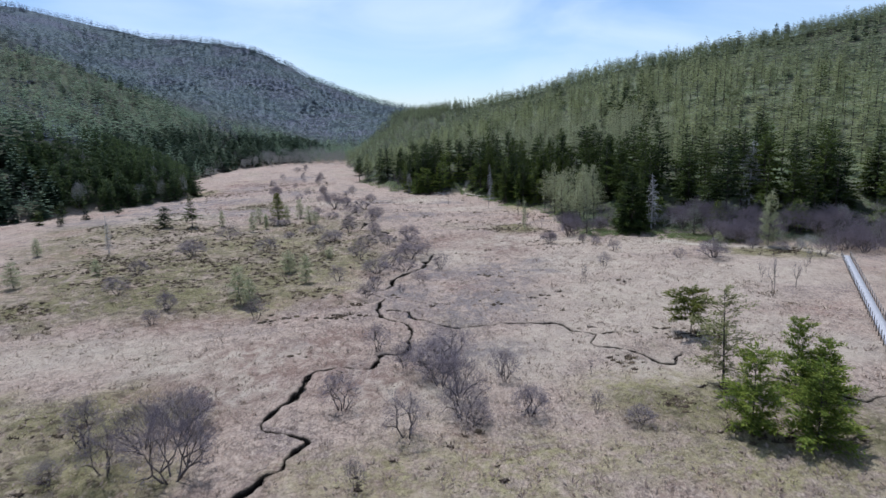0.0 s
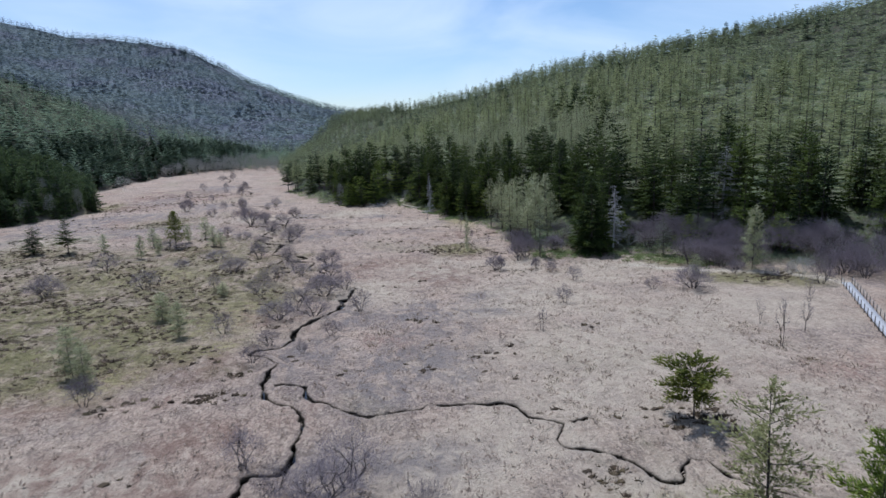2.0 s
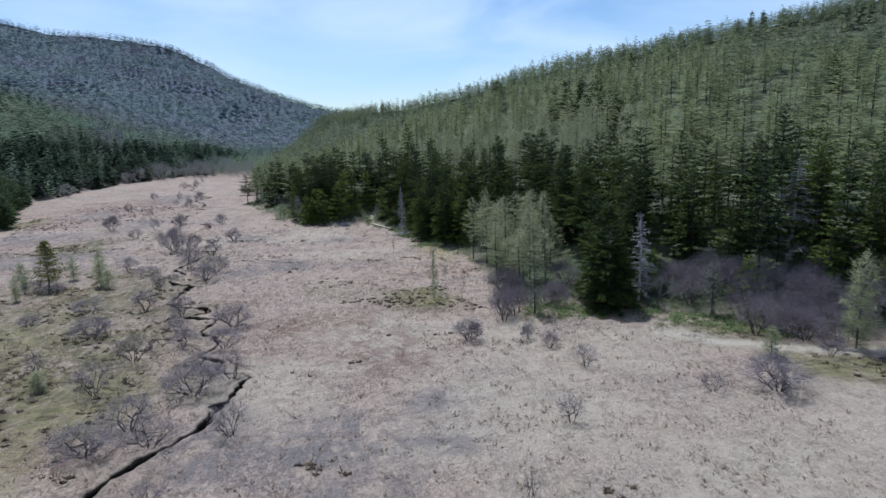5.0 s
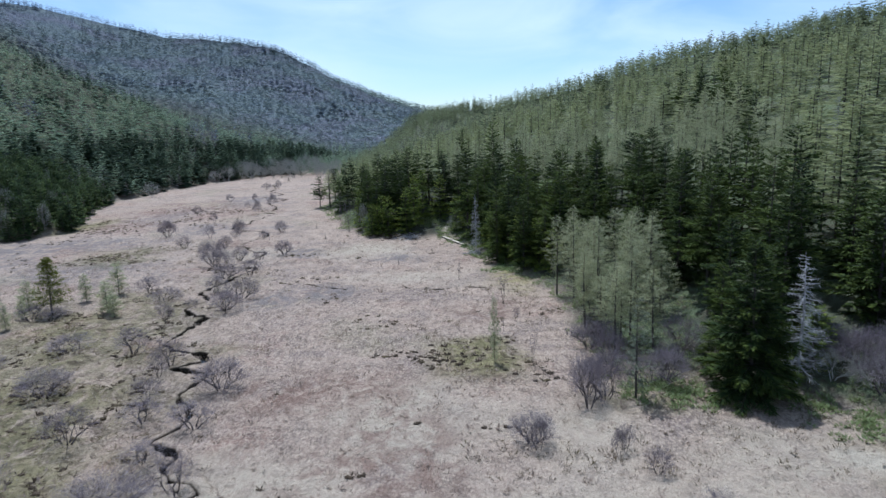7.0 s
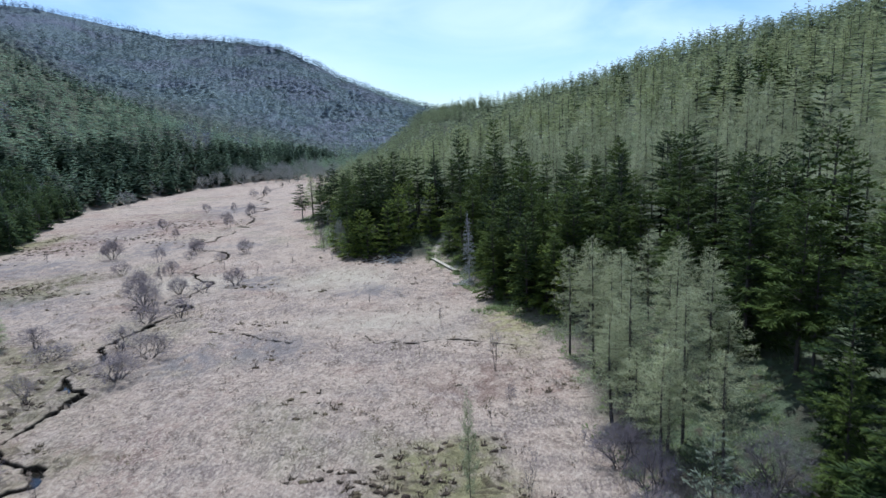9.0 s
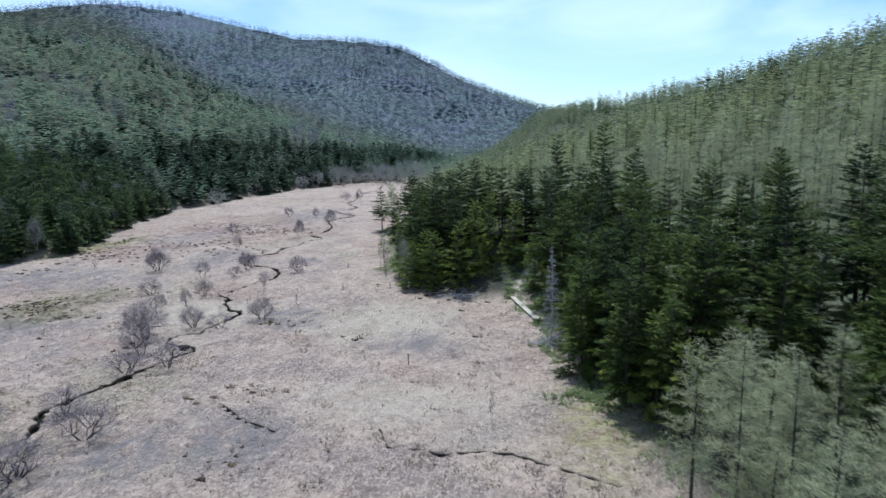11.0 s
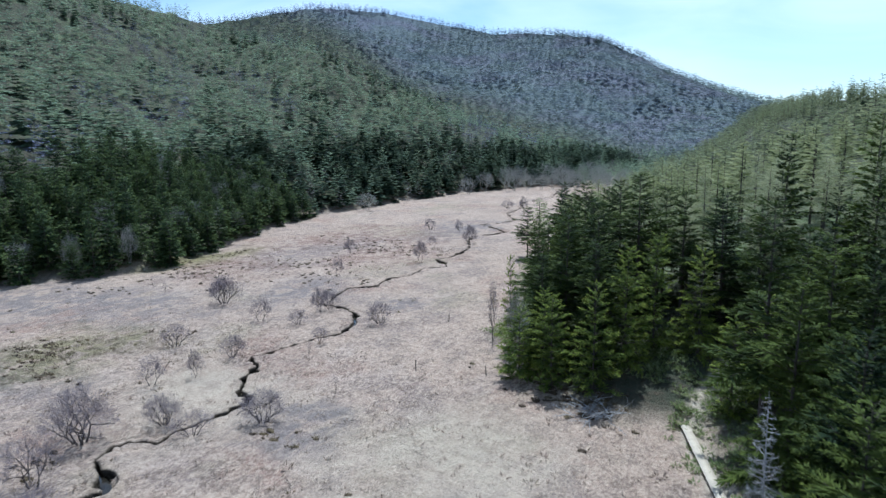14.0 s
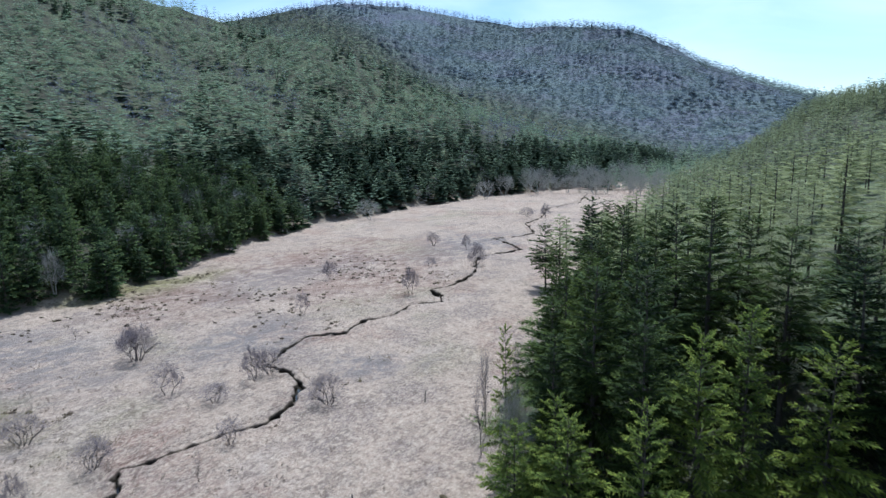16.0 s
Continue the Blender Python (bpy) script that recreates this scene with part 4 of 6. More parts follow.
MIDDLE_SHRUBS = [(-45, 101, 3.3, 4.0), (76, 106, 3.6, 3.0), (36, 107, 2.7, 2.6), (57, 109, 3.7, 4.5), (51, 110, 2.1, 2.4), (-2, 114, 3.5, 4.5), (-48, 117, 2.9, 3.1),
                 (42, 119, 2.6, 3.0), (2, 121, 3.5, 4.8), (-8, 123, 3.6, 4.4), (65, 124, 4.9, 4.7), (44, 141, 3.0, 3.0), (47, 143.5, 3.0, 3.4), (41.5, 144.5, 2.6, 2.8), (43, 149, 2.8, 3.0), (42.5, 153.5, 2.8, 3.0), (40, 125, 2.2, 1.6), (-16, 129, 2.8, 2.2), (-43, 132, 3.8, 4.7),
                 (-7, 132, 3.3, 4.0), (-28, 133, 3.4, 4.8), (38, 139, 4.2, 3.1), (-4, 140, 2.7, 3.3), (-15, 142, 3.1, 3.9), (42, 147, 4.6, 3.0)]
MORE_SHRUBS = [(37.6, 136.5, 4.8, 3.4), (39.6, 138.4, 4.2, 3.4), (38.6, 128.6, 2.4, 1.8), (31.6, 130.2, 2.8, 2.8), (49, 145.5, 4.6, 4.4), (68, 115.5, 2.0, 2.6), (72, 112.5, 1.8, 2.6), (75.5, 112, 1.8, 2.4), (70, 118, 2.0, 2.4), (-45.3, 240.4, 4.6, 4.4), (-33.5, 168.5, 2.6, 4.4), (-30.5, 168.8, 1.8, 3.4), (-6, 150, 3.5, 4.0), (-26, 150, 1.8, 2.2), (-40, 151, 3.6, 5.4), (-12, 154, 3.4, 3.8), (-20, 155, 2.2, 4.2), (34, 163, 2.2, 1.2), (41, 152, 3.4, 3.4),
               (-13, 174, 2.2, 2.2), (-23, 182, 3.1, 3.6), (-14, 192, 2.7, 3.9), (-16, 197, 4.4, 4.4), (-20, 203, 5.2, 4.5), (-34, 223, 3.0, 3.3), (-27, 237, 2.2, 2.7),
               (-25, 224, 2.8, 2.7), (43, 157, 3.0, 3.2), (46, 141, 3.4, 3.6), (-57, 373, 3.3, 4.2), (-56, 320, 3.4, 3.3), (-28, 245, 3.0, 2.6)]
MARSH_TREES = [(32, 129, 2.6, 2.0), (-24, 218, 3.1, 2.2), (-33, 236, 3.6, 3.4), (-45, 240, 4.2, 4.4), (-28, 243, 3.8, 3.6), (-42, 264, 3.4, 2.5), (-34, 280, 4.6, 3.1),
               (-54, 283, 3.4, 3.4), (-43, 299, 2.2, 2.7), (-36, 305, 5.2, 3.8), (-52, 375, 4.6, 3.4), (-26, 214, 3.4, 3.0), (38, 128, 2.1, 1.4), (-46, 318, 3.4, 2.6)]
SAPLINGS = [(19, 60, 1.9, 0.9), (6, 76, 2.4, 1.1), (53, 84, 6.2, 1.9), (59, 88, 4.5, 1.7), (56, 92, 4.0, 1.5), (29, 95, 3.7, 1.2), (25, 145, 1.5, 0.6), (34, 147, 5.0, 1.3),
            (-1, 149, 2.0, 0.9), (39, 155, 1.7, 0.8), (32, 159, 2.7, 0.9), (33, 171, 5.0, 2.0), (27, 186, 3.9, 0.9), (-16, 227, 3.4, 0.7), (-60, 241, 2.2, 1.1),
            (29, 96, 2.9, 0.9), (66, 96, 3.6, 1.4), (70, 101, 3.0, 1.6), (-8, 222, 2.0, 0.8), (2, 250, 5.5, 1.2), (-1, 254, 6.0, 1.0)]
EDGE_POLES = [(0.5, 241, 7.5, 1.4), (2.2, 243, 8.6, 1.6), (-0.8, 244, 8.0, 1.2), (3.2, 241, 6.8, 1.4), (1.4, 246, 9.0, 1.5), (-2.5, 247, 7.0, 1.3), (4.4, 240, 5.5, 1.6)]
BROOK_SHRUBS = []
BUSHY = [p for p in STREAM if 96 < p[1] < 250]
for k in range(400):
    at = BUSHY[rng.randint(0, len(BUSHY))]
    x, y = at[0] - 1.0 + rng.normal(0, 3.0), at[1] + rng.uniform(-4, 4)
    clear = all(math.hypot(x - q[0], y - q[1]) > 3.4 for q in NEAR_SHRUBS + MIDDLE_SHRUBS + MORE_SHRUBS + BROOK_SHRUBS)
    if clear and line_distance(np.array([x]), np.array([y]), STREAM)[0] > 1.3 and len(BROOK_SHRUBS) < 24:
        BROOK_SHRUBS.append((x, y, rng.uniform(1.8, 3.4), rng.uniform(2.2, 4.2)))
for k, (x, y, h, w) in enumerate(NEAR_SHRUBS + MIDDLE_SHRUBS + MORE_SHRUBS + BROOK_SHRUBS):
    shrubs.plant(k, x, y, h * 1.1 / 4.0, k * 1.7, w / 3.4)
for k, (x, y, h, w) in enumerate(MARSH_TREES):
    small_trees.plant(k, x, y, h * 1.1 / 4.0, k * 2.1, w / 3.9)
for k, (x, y, h, w) in enumerate(SAPLINGS + EDGE_POLES):
    poles.plant(k, x, y, h / 5.0, k * 1.3, w / 1.5)

# the thicket along the foot of the eastern wood, and the grey trees where the valley closes
THICKET = "dense leafless thicket shrub with purplish twigs at the wood's foot"
thicket = Stand([bare_shrub("thicket_shrub", 170 + k, 5.0, 5.6, 4, MAT_THICKET, THICKET, fine=2.2) for k in range(3)], "thicket at the foot of the wood")
n = 0
for k in range(1500):
    x, y = rng.uniform(52, 118), rng.uniform(96, 142)
    e = float(height(x, y)[1])
    if -8 < e < (10 if x > 60 else 4) and n < 130 and not (44 < x < 63) and line_distance(np.array([x]), np.array([y]), SAND_PATH)[0] > 2.5:
        thicket.plant(n, x, y, rng.uniform(0.7, 1.15), rng.uniform(0, 6), rng.uniform(0.8, 1.2))
        n += 1
pale_trees = Stand([bare_shrub("pale_tree", 190 + k, 6.0, 6.0, 3, MAT_TWIG_PALE, "pale grey leafless tree at the edge of the marsh", "tree", 4.5, stem=MAT_TWIG_PALE) for k in range(3)],
                   "pale leafless trees at the valley's end")
PALE = [(-96, 418, 6, 6), (-84, 440, 8, 8), (-74, 448, 6, 7), (-66, 456, 8, 8), (-58, 450, 7, 8), (-50, 455, 7, 7), (-44, 446, 7, 7), (-90, 445, 9, 8),
        (-70, 468, 9, 9), (-54, 470, 9, 9), (-40, 462, 8, 8), (-99, 350, 7, 8), (75, 109, 4.0, 4.4), (-62, 478, 10, 10), (-79, 470, 9, 9), (-95, 432, 7, 7), (-80, 446, 6, 7), (-70, 452, 6, 6), (-62, 447, 5, 6), (-47, 450, 6, 7), (-38, 452, 6, 7), (-36, 440, 5, 6), (-88, 455, 8, 8), (89.8, 121, 5.2, 4.2), (4.6, 238.6, 8.0, 2.4), (60.5, 138.5, 3.6, 4.6), (63, 136.5, 3.2, 4.4), (66.5, 137, 3.8, 4.6)]
for k, (x, y, h, w) in enumerate(PALE):
    grown = 1.35 if y > 400 else 1.0
    pale_trees.plant(k, x, y, h * grown / 6.0, k * 1.9, w * grown / 6.0)

# young larches and lone pines on the marsh
young = Stand([larch("young_larch", 210 + k, 5.0, 1.35, "young larch with sparse grey-green spring needles", base=0.08, dense=2.2) for k in range(3)], "young larches on the marsh")
YOUNG = [(-24, 93, 5.4, 3.4), (-22, 91, 4.2, 2.6), (-16, 105, 4.6, 3.0), (-66, 110, 4.4, 3.2), (-20, 113, 3.8, 3.3), (-56, 118, 2.6, 2.6), (-14, 125, 2.1, 2.2),
         (-78, 140, 3.7, 2.4), (30, 148, 6.8, 1.3), (-37, 162, 4.6, 2.4), (-34, 164, 3.4, 1.7), (-22, 169, 3.4, 2.4), (-35, 169, 3.1, 1.8), (-24, 171, 4.3, 3.0),
         (-38, 175, 4.1, 3.0), (-28, 182, 4.8, 3.2), (-31, 178, 4.0, 2.4), (-46, 168, 4.0, 2.2), (62, 117, 3.0, 2.4), (72, 116.8, 9.5, 4.2), (80.9, 136, 6.0, 3.6)]
for k, (x, y, h, w) in enumerate(YOUNG):
    young.plant(k, x, y, h * 1.1 / 5.0, k * 2.3, w * 1.2 / 2.7)

PINE_LABEL = "bright green bushy pine growing alone on the marsh"
pine_a, pine_b = [conifer("pine", 301 + 2 * k, 7.0, w, 0.03, MAT_PINE, shape=0.62, droop=0.04, gap=0.06, dense=2.6, whorl=1.1, tuft=0.55, frond=0.72, ragged=0.4, blade=0.62,
                          label=PINE_LABEL, category="pine") for k, w in enumerate((3.1, 3.3))]
lone = Stand([pine_a, pine_b], "lone pines on the marsh")
lone.plant(0, 28.3, 46.3, 1.0, 0.4, 1.0)
lone.plant(1, 32.4, 44.0, 0.98, 1.4, 1.08)
lone.plant(0, 36.3, 53.0, 1.03, 2.4, 0.88)
lone.plant(1, 38.6, 52.2, 0.80, 3.3, 0.80)
layered = conifer("pine", 307, 5.7, 3.9, 0.34, MAT_PINE_DARK, shape=0.55, droop=0.24, gap=0.10, dense=2.6, whorl=1.2, tuft=0.4, frond=0.75, ragged=0.5, blade=0.65,
                  label="flat-topped open pine with layered boughs over dark heather", category="pine")
layered.matrix_basis = pose(34.4, 70.2, level(34.4, 70.2), 0, 0, 40)
broad = bushy_pine("pine", 309, 8.6, 3.6, 0.12, MAT_PINE_DARK, 110, 0.45, "broad open pine with tiered boughs above dark heather", 1.2)
broad.matrix_basis = pose(-32, 171, level(-32, 171), 0, 0, 70)
sparse = conifer("pine", 311, 9.9, 4.0, 0.12, MAT_SPARSE, shape=0.55, droop=0.10, gap=0.16, dense=1.9, whorl=1.15, tuft=0.5, frond=0.5, ragged=0.65, blade=0.65,
                 label="half-dead conifer with thin greyish needles and a dark stem", category="pine")
sparse.matrix_basis = pose(30.6, 55.3, level(30.6, 55.3), 1, -3, 0)
thin_spruces = Stand([conifer("thin_spruce", 313, 10.0, 2.4, 0.10, MAT_GREYGREEN, shape=0.75, droop=0.08, gap=0.2, dense=1.0, whorl=1.1, tuft=0.4, frond=0.5, ragged=0.5, blade=0.6,
                              label="slender grey-green young spruce by the thicket", category="spruce")], "thin grey-green spruces by the thicket")
for k, (x, y, h, w) in enumerate(((42.2, 137.9, 9.6, 0.95), (92, 136, 11.5, 1.4), (64, 131.5, 7, 0.9))):
    thin_spruces.plant(k, x, y, h / 10.0, k * 2.2, w)

SPRUCE_LABEL = "dark green spruce with dense drooping boughs at the wood's edge"
SPRUCE_FORMS = ((4.3, 0.04, 0.74, 0.24, 0.04), (4.0, 0.10, 0.66, 0.18, 0.08), (3.8, 0.24, 0.56, 0.12, 0.14), (3.8, 0.06, 0.80, 0.26, 0.06), (4.0, 0.30, 0.54, 0.08, 0.18))


def spruce_forms(seed, coarse, whorl, dense, blade):
    return [conifer("spruce", seed + k, 16, s, b, MAT_SPRUCE, shape=sh, droop=d, gap=g, whorl=whorl, coarse=coarse, ragged=0.45, tuft=0.14, frond=0.82, blade=blade, dense=dense, label=SPRUCE_LABEL, category="spruce")
            for k, (s, b, sh, d, g) in enumerate(SPRUCE_FORMS)]


GLADE = [(22.5, 227), (21, 237)]


def in_glade(x, y):
    return line_distance(np.atleast_1d(np.asarray(x, float)), np.atleast_1d(np.asarray(y, float)), GLADE) < 2.3


tall = spruce_forms(320, 1.0, 1.1, 1.8, 0.55)
deep_spruces = Stand(spruce_forms(390, 1.9, 1.25, 1.3, 0.8), "dark spruces deeper in the wood")
cone = conifer("spruce", 341, 14.6, 4.9, 0.02, MAT_SPRUCE, shape=0.95, droop=0.28, whorl=0.9, ragged=0.22, dense=1.8, blade=0.55,
               label="broad cone-shaped dark green spruce standing free of the wood", category="spruce")
cone.matrix_basis = pose(52.4, 137.4, level(52.4, 137.4), 0, 0, 20)
spruces = Stand(tall, "dark spruces along the wood's edge")

# spruces that stand out singly: x, y, height, width factor
POINT_SPRUCES = [(15.6, 247.8, 16.2, 1.25), (20.7, 246, 13.7, 1.0), (30, 226.5, 19, 1.15), (6.8, 255.7, 15.5, 1.0), (8.8, 260.4, 13.8, 1.0), (13.6, 239.4, 14.2, 1.0), (10.2, 238.8, 15.8, 1.0),
                 (25, 243.4, 13.9, 1.1), (8, 243.5, 13, 0.9), (11.5, 244.5, 14.5, 1.0), (4.6, 248, 13, 0.95), (12.5, 252, 15, 1.0), (3.6, 256, 12, 0.9), (17.5, 252.5, 13, 0.9), (24.5, 250, 13, 1.0),
                 (14, 257, 12, 0.9), (8.2, 236.8, 12, 0.85), (5.4, 243, 11.5, 0.85), (28.4, 243, 14, 1.0), (1.6, 262, 13, 0.9), (14.5, 235.2, 13, 0.9)]
EDGE_SPRUCES = [(32, 220, 15, 1.05), (35, 212, 14, 1.0), (-18, 329, 10.5, 1.0), (-14, 326, 9, 0.9), (-17, 294, 10.5, 0.9), (34.5, 199.5, 12, 0.85), (38.5, 191.5, 13, 0.9),
                (35, 207, 13, 0.9), (40, 196, 15, 1.0), (44, 192, 14, 1.0), (37, 203, 14, 1.0), (-63, 174, 6.0, 0.8), (-55, 172, 8.6, 0.6), (-104, 190, 4.6, 0.5), (-102, 199, 5.4, 0.55),
                (-95, 199, 3.8, 0.45), (-96, 186, 3.4, 0.4), (-88, 205, 4.2, 0.45)] + POINT_SPRUCES
for k, (x, y, h, w) in enumerate(EDGE_SPRUCES):
    spruces.plant((2, 1, 0, 4)[k % 4] if (x, y, h, w) in POINT_SPRUCES else k, x, y, h / 16.0, k * 1.9, w)
young_firs = Stand([conifer("young_fir", 440 + k, 8.0, s, 0.03, MAT_YOUNG_FIR, shape=0.8, droop=0.12, frond=0.75, coarse=0.8, whorl=1.05, ragged=0.42, blade=0.6, tuft=0.12, dense=1.3,
                            label="young yellow-green fir at the sunny edge of the wood", category="fir") for k, s in enumerate((2.9, 3.2, 2.6))], "young firs at the wood's edge")
for k, (x, y, h, w) in enumerate([(3.4, 239.6, 11.4, 0.62), (7.2, 233.2, 7.5, 0.9), (11.3, 231.6, 9.2, 1.1), (15.6, 231.2, 10.8, 1.1), (17.2, 236.2, 11.8, 1.1), (19.3, 239.4, 11.7, 1.1), (23.6, 239.5, 10.8, 1.1), (9.6, 234, 9, 0.9), (27.5, 231.5, 8.5, 1.1), (30, 234, 9, 1.2), (33, 226, 8.5, 1.1),
                                  (36.5, 200.5, 8, 1.1), (38.5, 195.8, 9, 1.1), (41, 190.5, 8.5, 1.1), (42.6, 186.5, 7, 1.0), (34.6, 205.5, 7, 0.9), (33.8, 211.5, 6, 0.9),
                                  (60, 141, 6, 1.1), (70, 133, 5.5, 1.0), (82, 124, 6, 1.0)]):
    young_firs.plant(k, x, y, h / 8.0, k * 1.7, w)
snags = Stand([dead_tree("dead_tree", 340 + k, 12.0, 2.0, "bleached grey dead conifer among dark spruces") for k in range(2)], "bleached dead conifers")
for k, (x, y, h, w) in enumerate([(57.5, 139, 12.5, 1.3), (80, 138, 15, 2.1), (94, 196, 13, 1.0), (31, 210, 12, 0.7), (-63, 140, 8.6, 0.5)]):
    snags.plant(k, x, y, h / 12.0, k * 2.0, w)

def brush_pile(x, y, wide, label, seed):
    """A heap of bleached fallen branches."""
    r = np.random.RandomState(seed)
    heap = new("brush_pile")
    for _ in range(46):
        g = Grow(seed)
        a, d = r.uniform(0, 2 * np.pi), wide * math.sqrt(r.rand())
        q = np.array([math.cos(a) * d, math.sin(a) * d, r.uniform(0.05, 0.5)])
        w = unit(np.array([r.normal(), r.normal(), r.uniform(-0.15, 0.45)]))
        n = r.uniform(0.8, 2.6)
        g.tube([q, q + w * n * 0.5 + r.normal(0, 0.06, 3), q + w * n], [0.045, 0.03, 0.012], 4)
        for _ in range(4):
            f = r.uniform(0.3, 0.95)
            w2 = unit(w + r.normal(0, 0.6, 3))
            g.tube([q + w * n * f, q + w * n * f + w2 * n * 0.35], [0.018, 0.006], 3)
        branch = new("branch", g.data("branch", MAT_DEAD))
        branch.parent = heap
    heap.matrix_basis = pose(x, y, level(x, y))
    return tagged(heap, label, "brush pile")


brush_pile(16.7, 228.0, 2.0, "heap of bleached fallen branches at the wood's edge", 351)
brush_pile(30.5, 209.0, 1.5, "small heap of bleached branches beside the plank path", 352)

# ---------------------------------------------------------------- woods
def scatter(x0, x1, y0, y1, step, seed):
    r = np.random.RandomState(seed)
    x, y = np.meshgrid(np.arange(x0, x1, step), np.arange(y0, y1, step))
    x = x.ravel() + r.uniform(-0.48, 0.48, x.size) * step
    y = y.ravel() + r.uniform(-0.48, 0.48, y.size) * step
    z, e = height(x, y, False)
    return x, y, z, e, r


def stuff_tree(kind, seed, count, low=None, long=1.0, thin=1.0):
    """One cheap tree as arrays, 1 m high, for the woods farther off."""
    g, r = Grow(seed), np.random.RandomState(seed)
    if kind == "spruce":
        tiers = max(6, count // 8)
        u = np.repeat((np.arange(tiers) + r.uniform(-0.3, 0.3, tiers)) / tiers, 8).clip(0, 0.97)
        grown = np.repeat(r.uniform(0.75, 1.15, tiers), 8)
        n = len(u)
        a = np.tile(np.arange(8) * np.pi / 4, tiers) + np.repeat(r.uniform(0, 6, tiers), 8) + r.uniform(-0.3, 0.3, n)
        out = np.stack([np.cos(a), np.sin(a), -0.22 + 0.75 * u + r.uniform(-0.12, 0.12, n)], 1)
        base = np.stack([0 * a, 0 * a, 0.10 + 0.84 * u], 1)
        side = unit(np.cross(out, np.array([0, 0, 1.0]) + r.normal(0, 0.3, (n, 3))))
        long_ = (0.23 * (1 - u) ** 0.72 * grown + 0.035) * r.uniform(0.65, 1.12, n)
        g.sprays(base, out, side, long_, (0.30 * long_ + 0.006) * r.uniform(0.7, 1.2, n))
    else:
        lo = (0.08 if kind == "larch" else 0.02) if low is None else low
        per = 8 if kind == "larch" else 4
        limbs = max(6, count // per)
        lu = (np.arange(limbs) + r.uniform(0, 1, limbs)) / limbs
        lu = lu if kind == "larch" else lu ** 0.7
        la = np.arange(limbs) * 2.4 + r.uniform(-0.5, 0.5, limbs)
        lr = (0.20 if kind == "larch" else 0.27) * ((1 - lu) ** 0.65 * np.minimum(1, 0.5 + lu * 2.4)) * r.uniform(0.65, 1.15, limbs) + 0.012
        lz = r.uniform(-0.12, 0.16, limbs) + (0.2 if kind == "larch" else 0.6) * lu
        i = np.repeat(np.arange(limbs), per)
        n = len(i)
        out = np.stack([np.cos(la[i]), np.sin(la[i]), lz[i]], 1)
        f = r.uniform(0.05, 0.85, n)
        base = np.stack([0 * f, 0 * f, lo + (0.98 - lo) * lu[i]], 1) + out * (lr[i] * f)[:, None]
        cross = np.stack([-np.sin(la[i]), np.cos(la[i]), 0 * f], 1)
        way = unit(out * 0.8 + cross * r.normal(0, 0.75, n)[:, None] + np.array([0, 0, 1]) * r.uniform(-0.3, 0.25, n)[:, None])
        side = unit(np.cross(way, np.array([0, 0, 0.7]) + r.normal(0, 1.0, (n, 3))))
        g.slivers(base, way, side, long * (0.55 * lr[i] + 0.012) * r.uniform(0.6, 1.2, n), thin * (0.0075 if kind == "larch" else 0.012) * r.uniform(0.6, 1.5, n))
    return g.arrays()


def stuff_trunk(sides=3, thick=0.006, limbs=0):
    """A bare trunk 1 m high, with or without thin level limbs."""
    g, r = Grow(1), np.random.RandomState(9)
    g.tube([(0, 0, -0.03), (0, 0, 0.95)], [thick, thick * 0.2], sides)
    for k in range(limbs):
        a, z = r.uniform(0, 6.3), r.uniform(0.2, 0.92)
        n = 0.13 * (1.1 - z) + 0.02
        g.tube([(0, 0, z), (math.cos(a) * n, math.sin(a) * n, z + n * r.uniform(-0.1, 0.25))], [0.0016, 0.0006], 3)
    return g.arrays()


def wood_of(name, protos, x, y, z, h, wide, material, label, seed):
    """Many trees of one kind joined into one mesh."""
    r = np.random.RandomState(seed)
    vs, ts, tone, n = [], [], [], 0
    pick = r.randint(0, len(protos), len(x))
    turn = r.uniform(0, 2 * np.pi, len(x))
    for k, (v, t) in enumerate(protos):
        w = np.where(pick == k)[0]
        c, s = np.cos(turn[w])[:, None], np.sin(turn[w])[:, None]
        px = (v[None, :, 0] * c - v[None, :, 1] * s) * (h[w] * wide[w])[:, None] + x[w][:, None]
        py = (v[None, :, 0] * s + v[None, :, 1] * c) * (h[w] * wide[w])[:, None] + y[w][:, None]
        pz = v[None, :, 2] * h[w][:, None] + z[w][:, None]
        vs.append(np.stack([px, py, pz], 2).reshape(-1, 3))
        ts.append((t[None] + (np.arange(len(w)) * len(v))[:, None, None]).reshape(-1, 3) + n)
        tone.append(np.repeat(r.rand(len(w)), len(v)))
        n += len(w) * len(v)
    me = mesh_data(name, np.concatenate(vs), np.concatenate(ts), material)
    me.attributes.new("tone", "FLOAT", "POINT").data.foreach_set("value", np.concatenate(tone).astype(np.float32))
    return tagged(new(name, me), label, "forest", kind="stuff")


# eastern hill: a belt of dark spruce at its foot, a stand of larch among it, larch above up to the crest
def east_visible(x, y):
    return (y > 0.93 * x + 12) & inside(x, y, RIGHT_EDGE[:20] + [(p[0] + 14, p[1] + 22) for p in RIGHT_CREST[6::-1]]) | \
        ((y > 0.93 * x + 12) & (x > 88) & (y < 300))


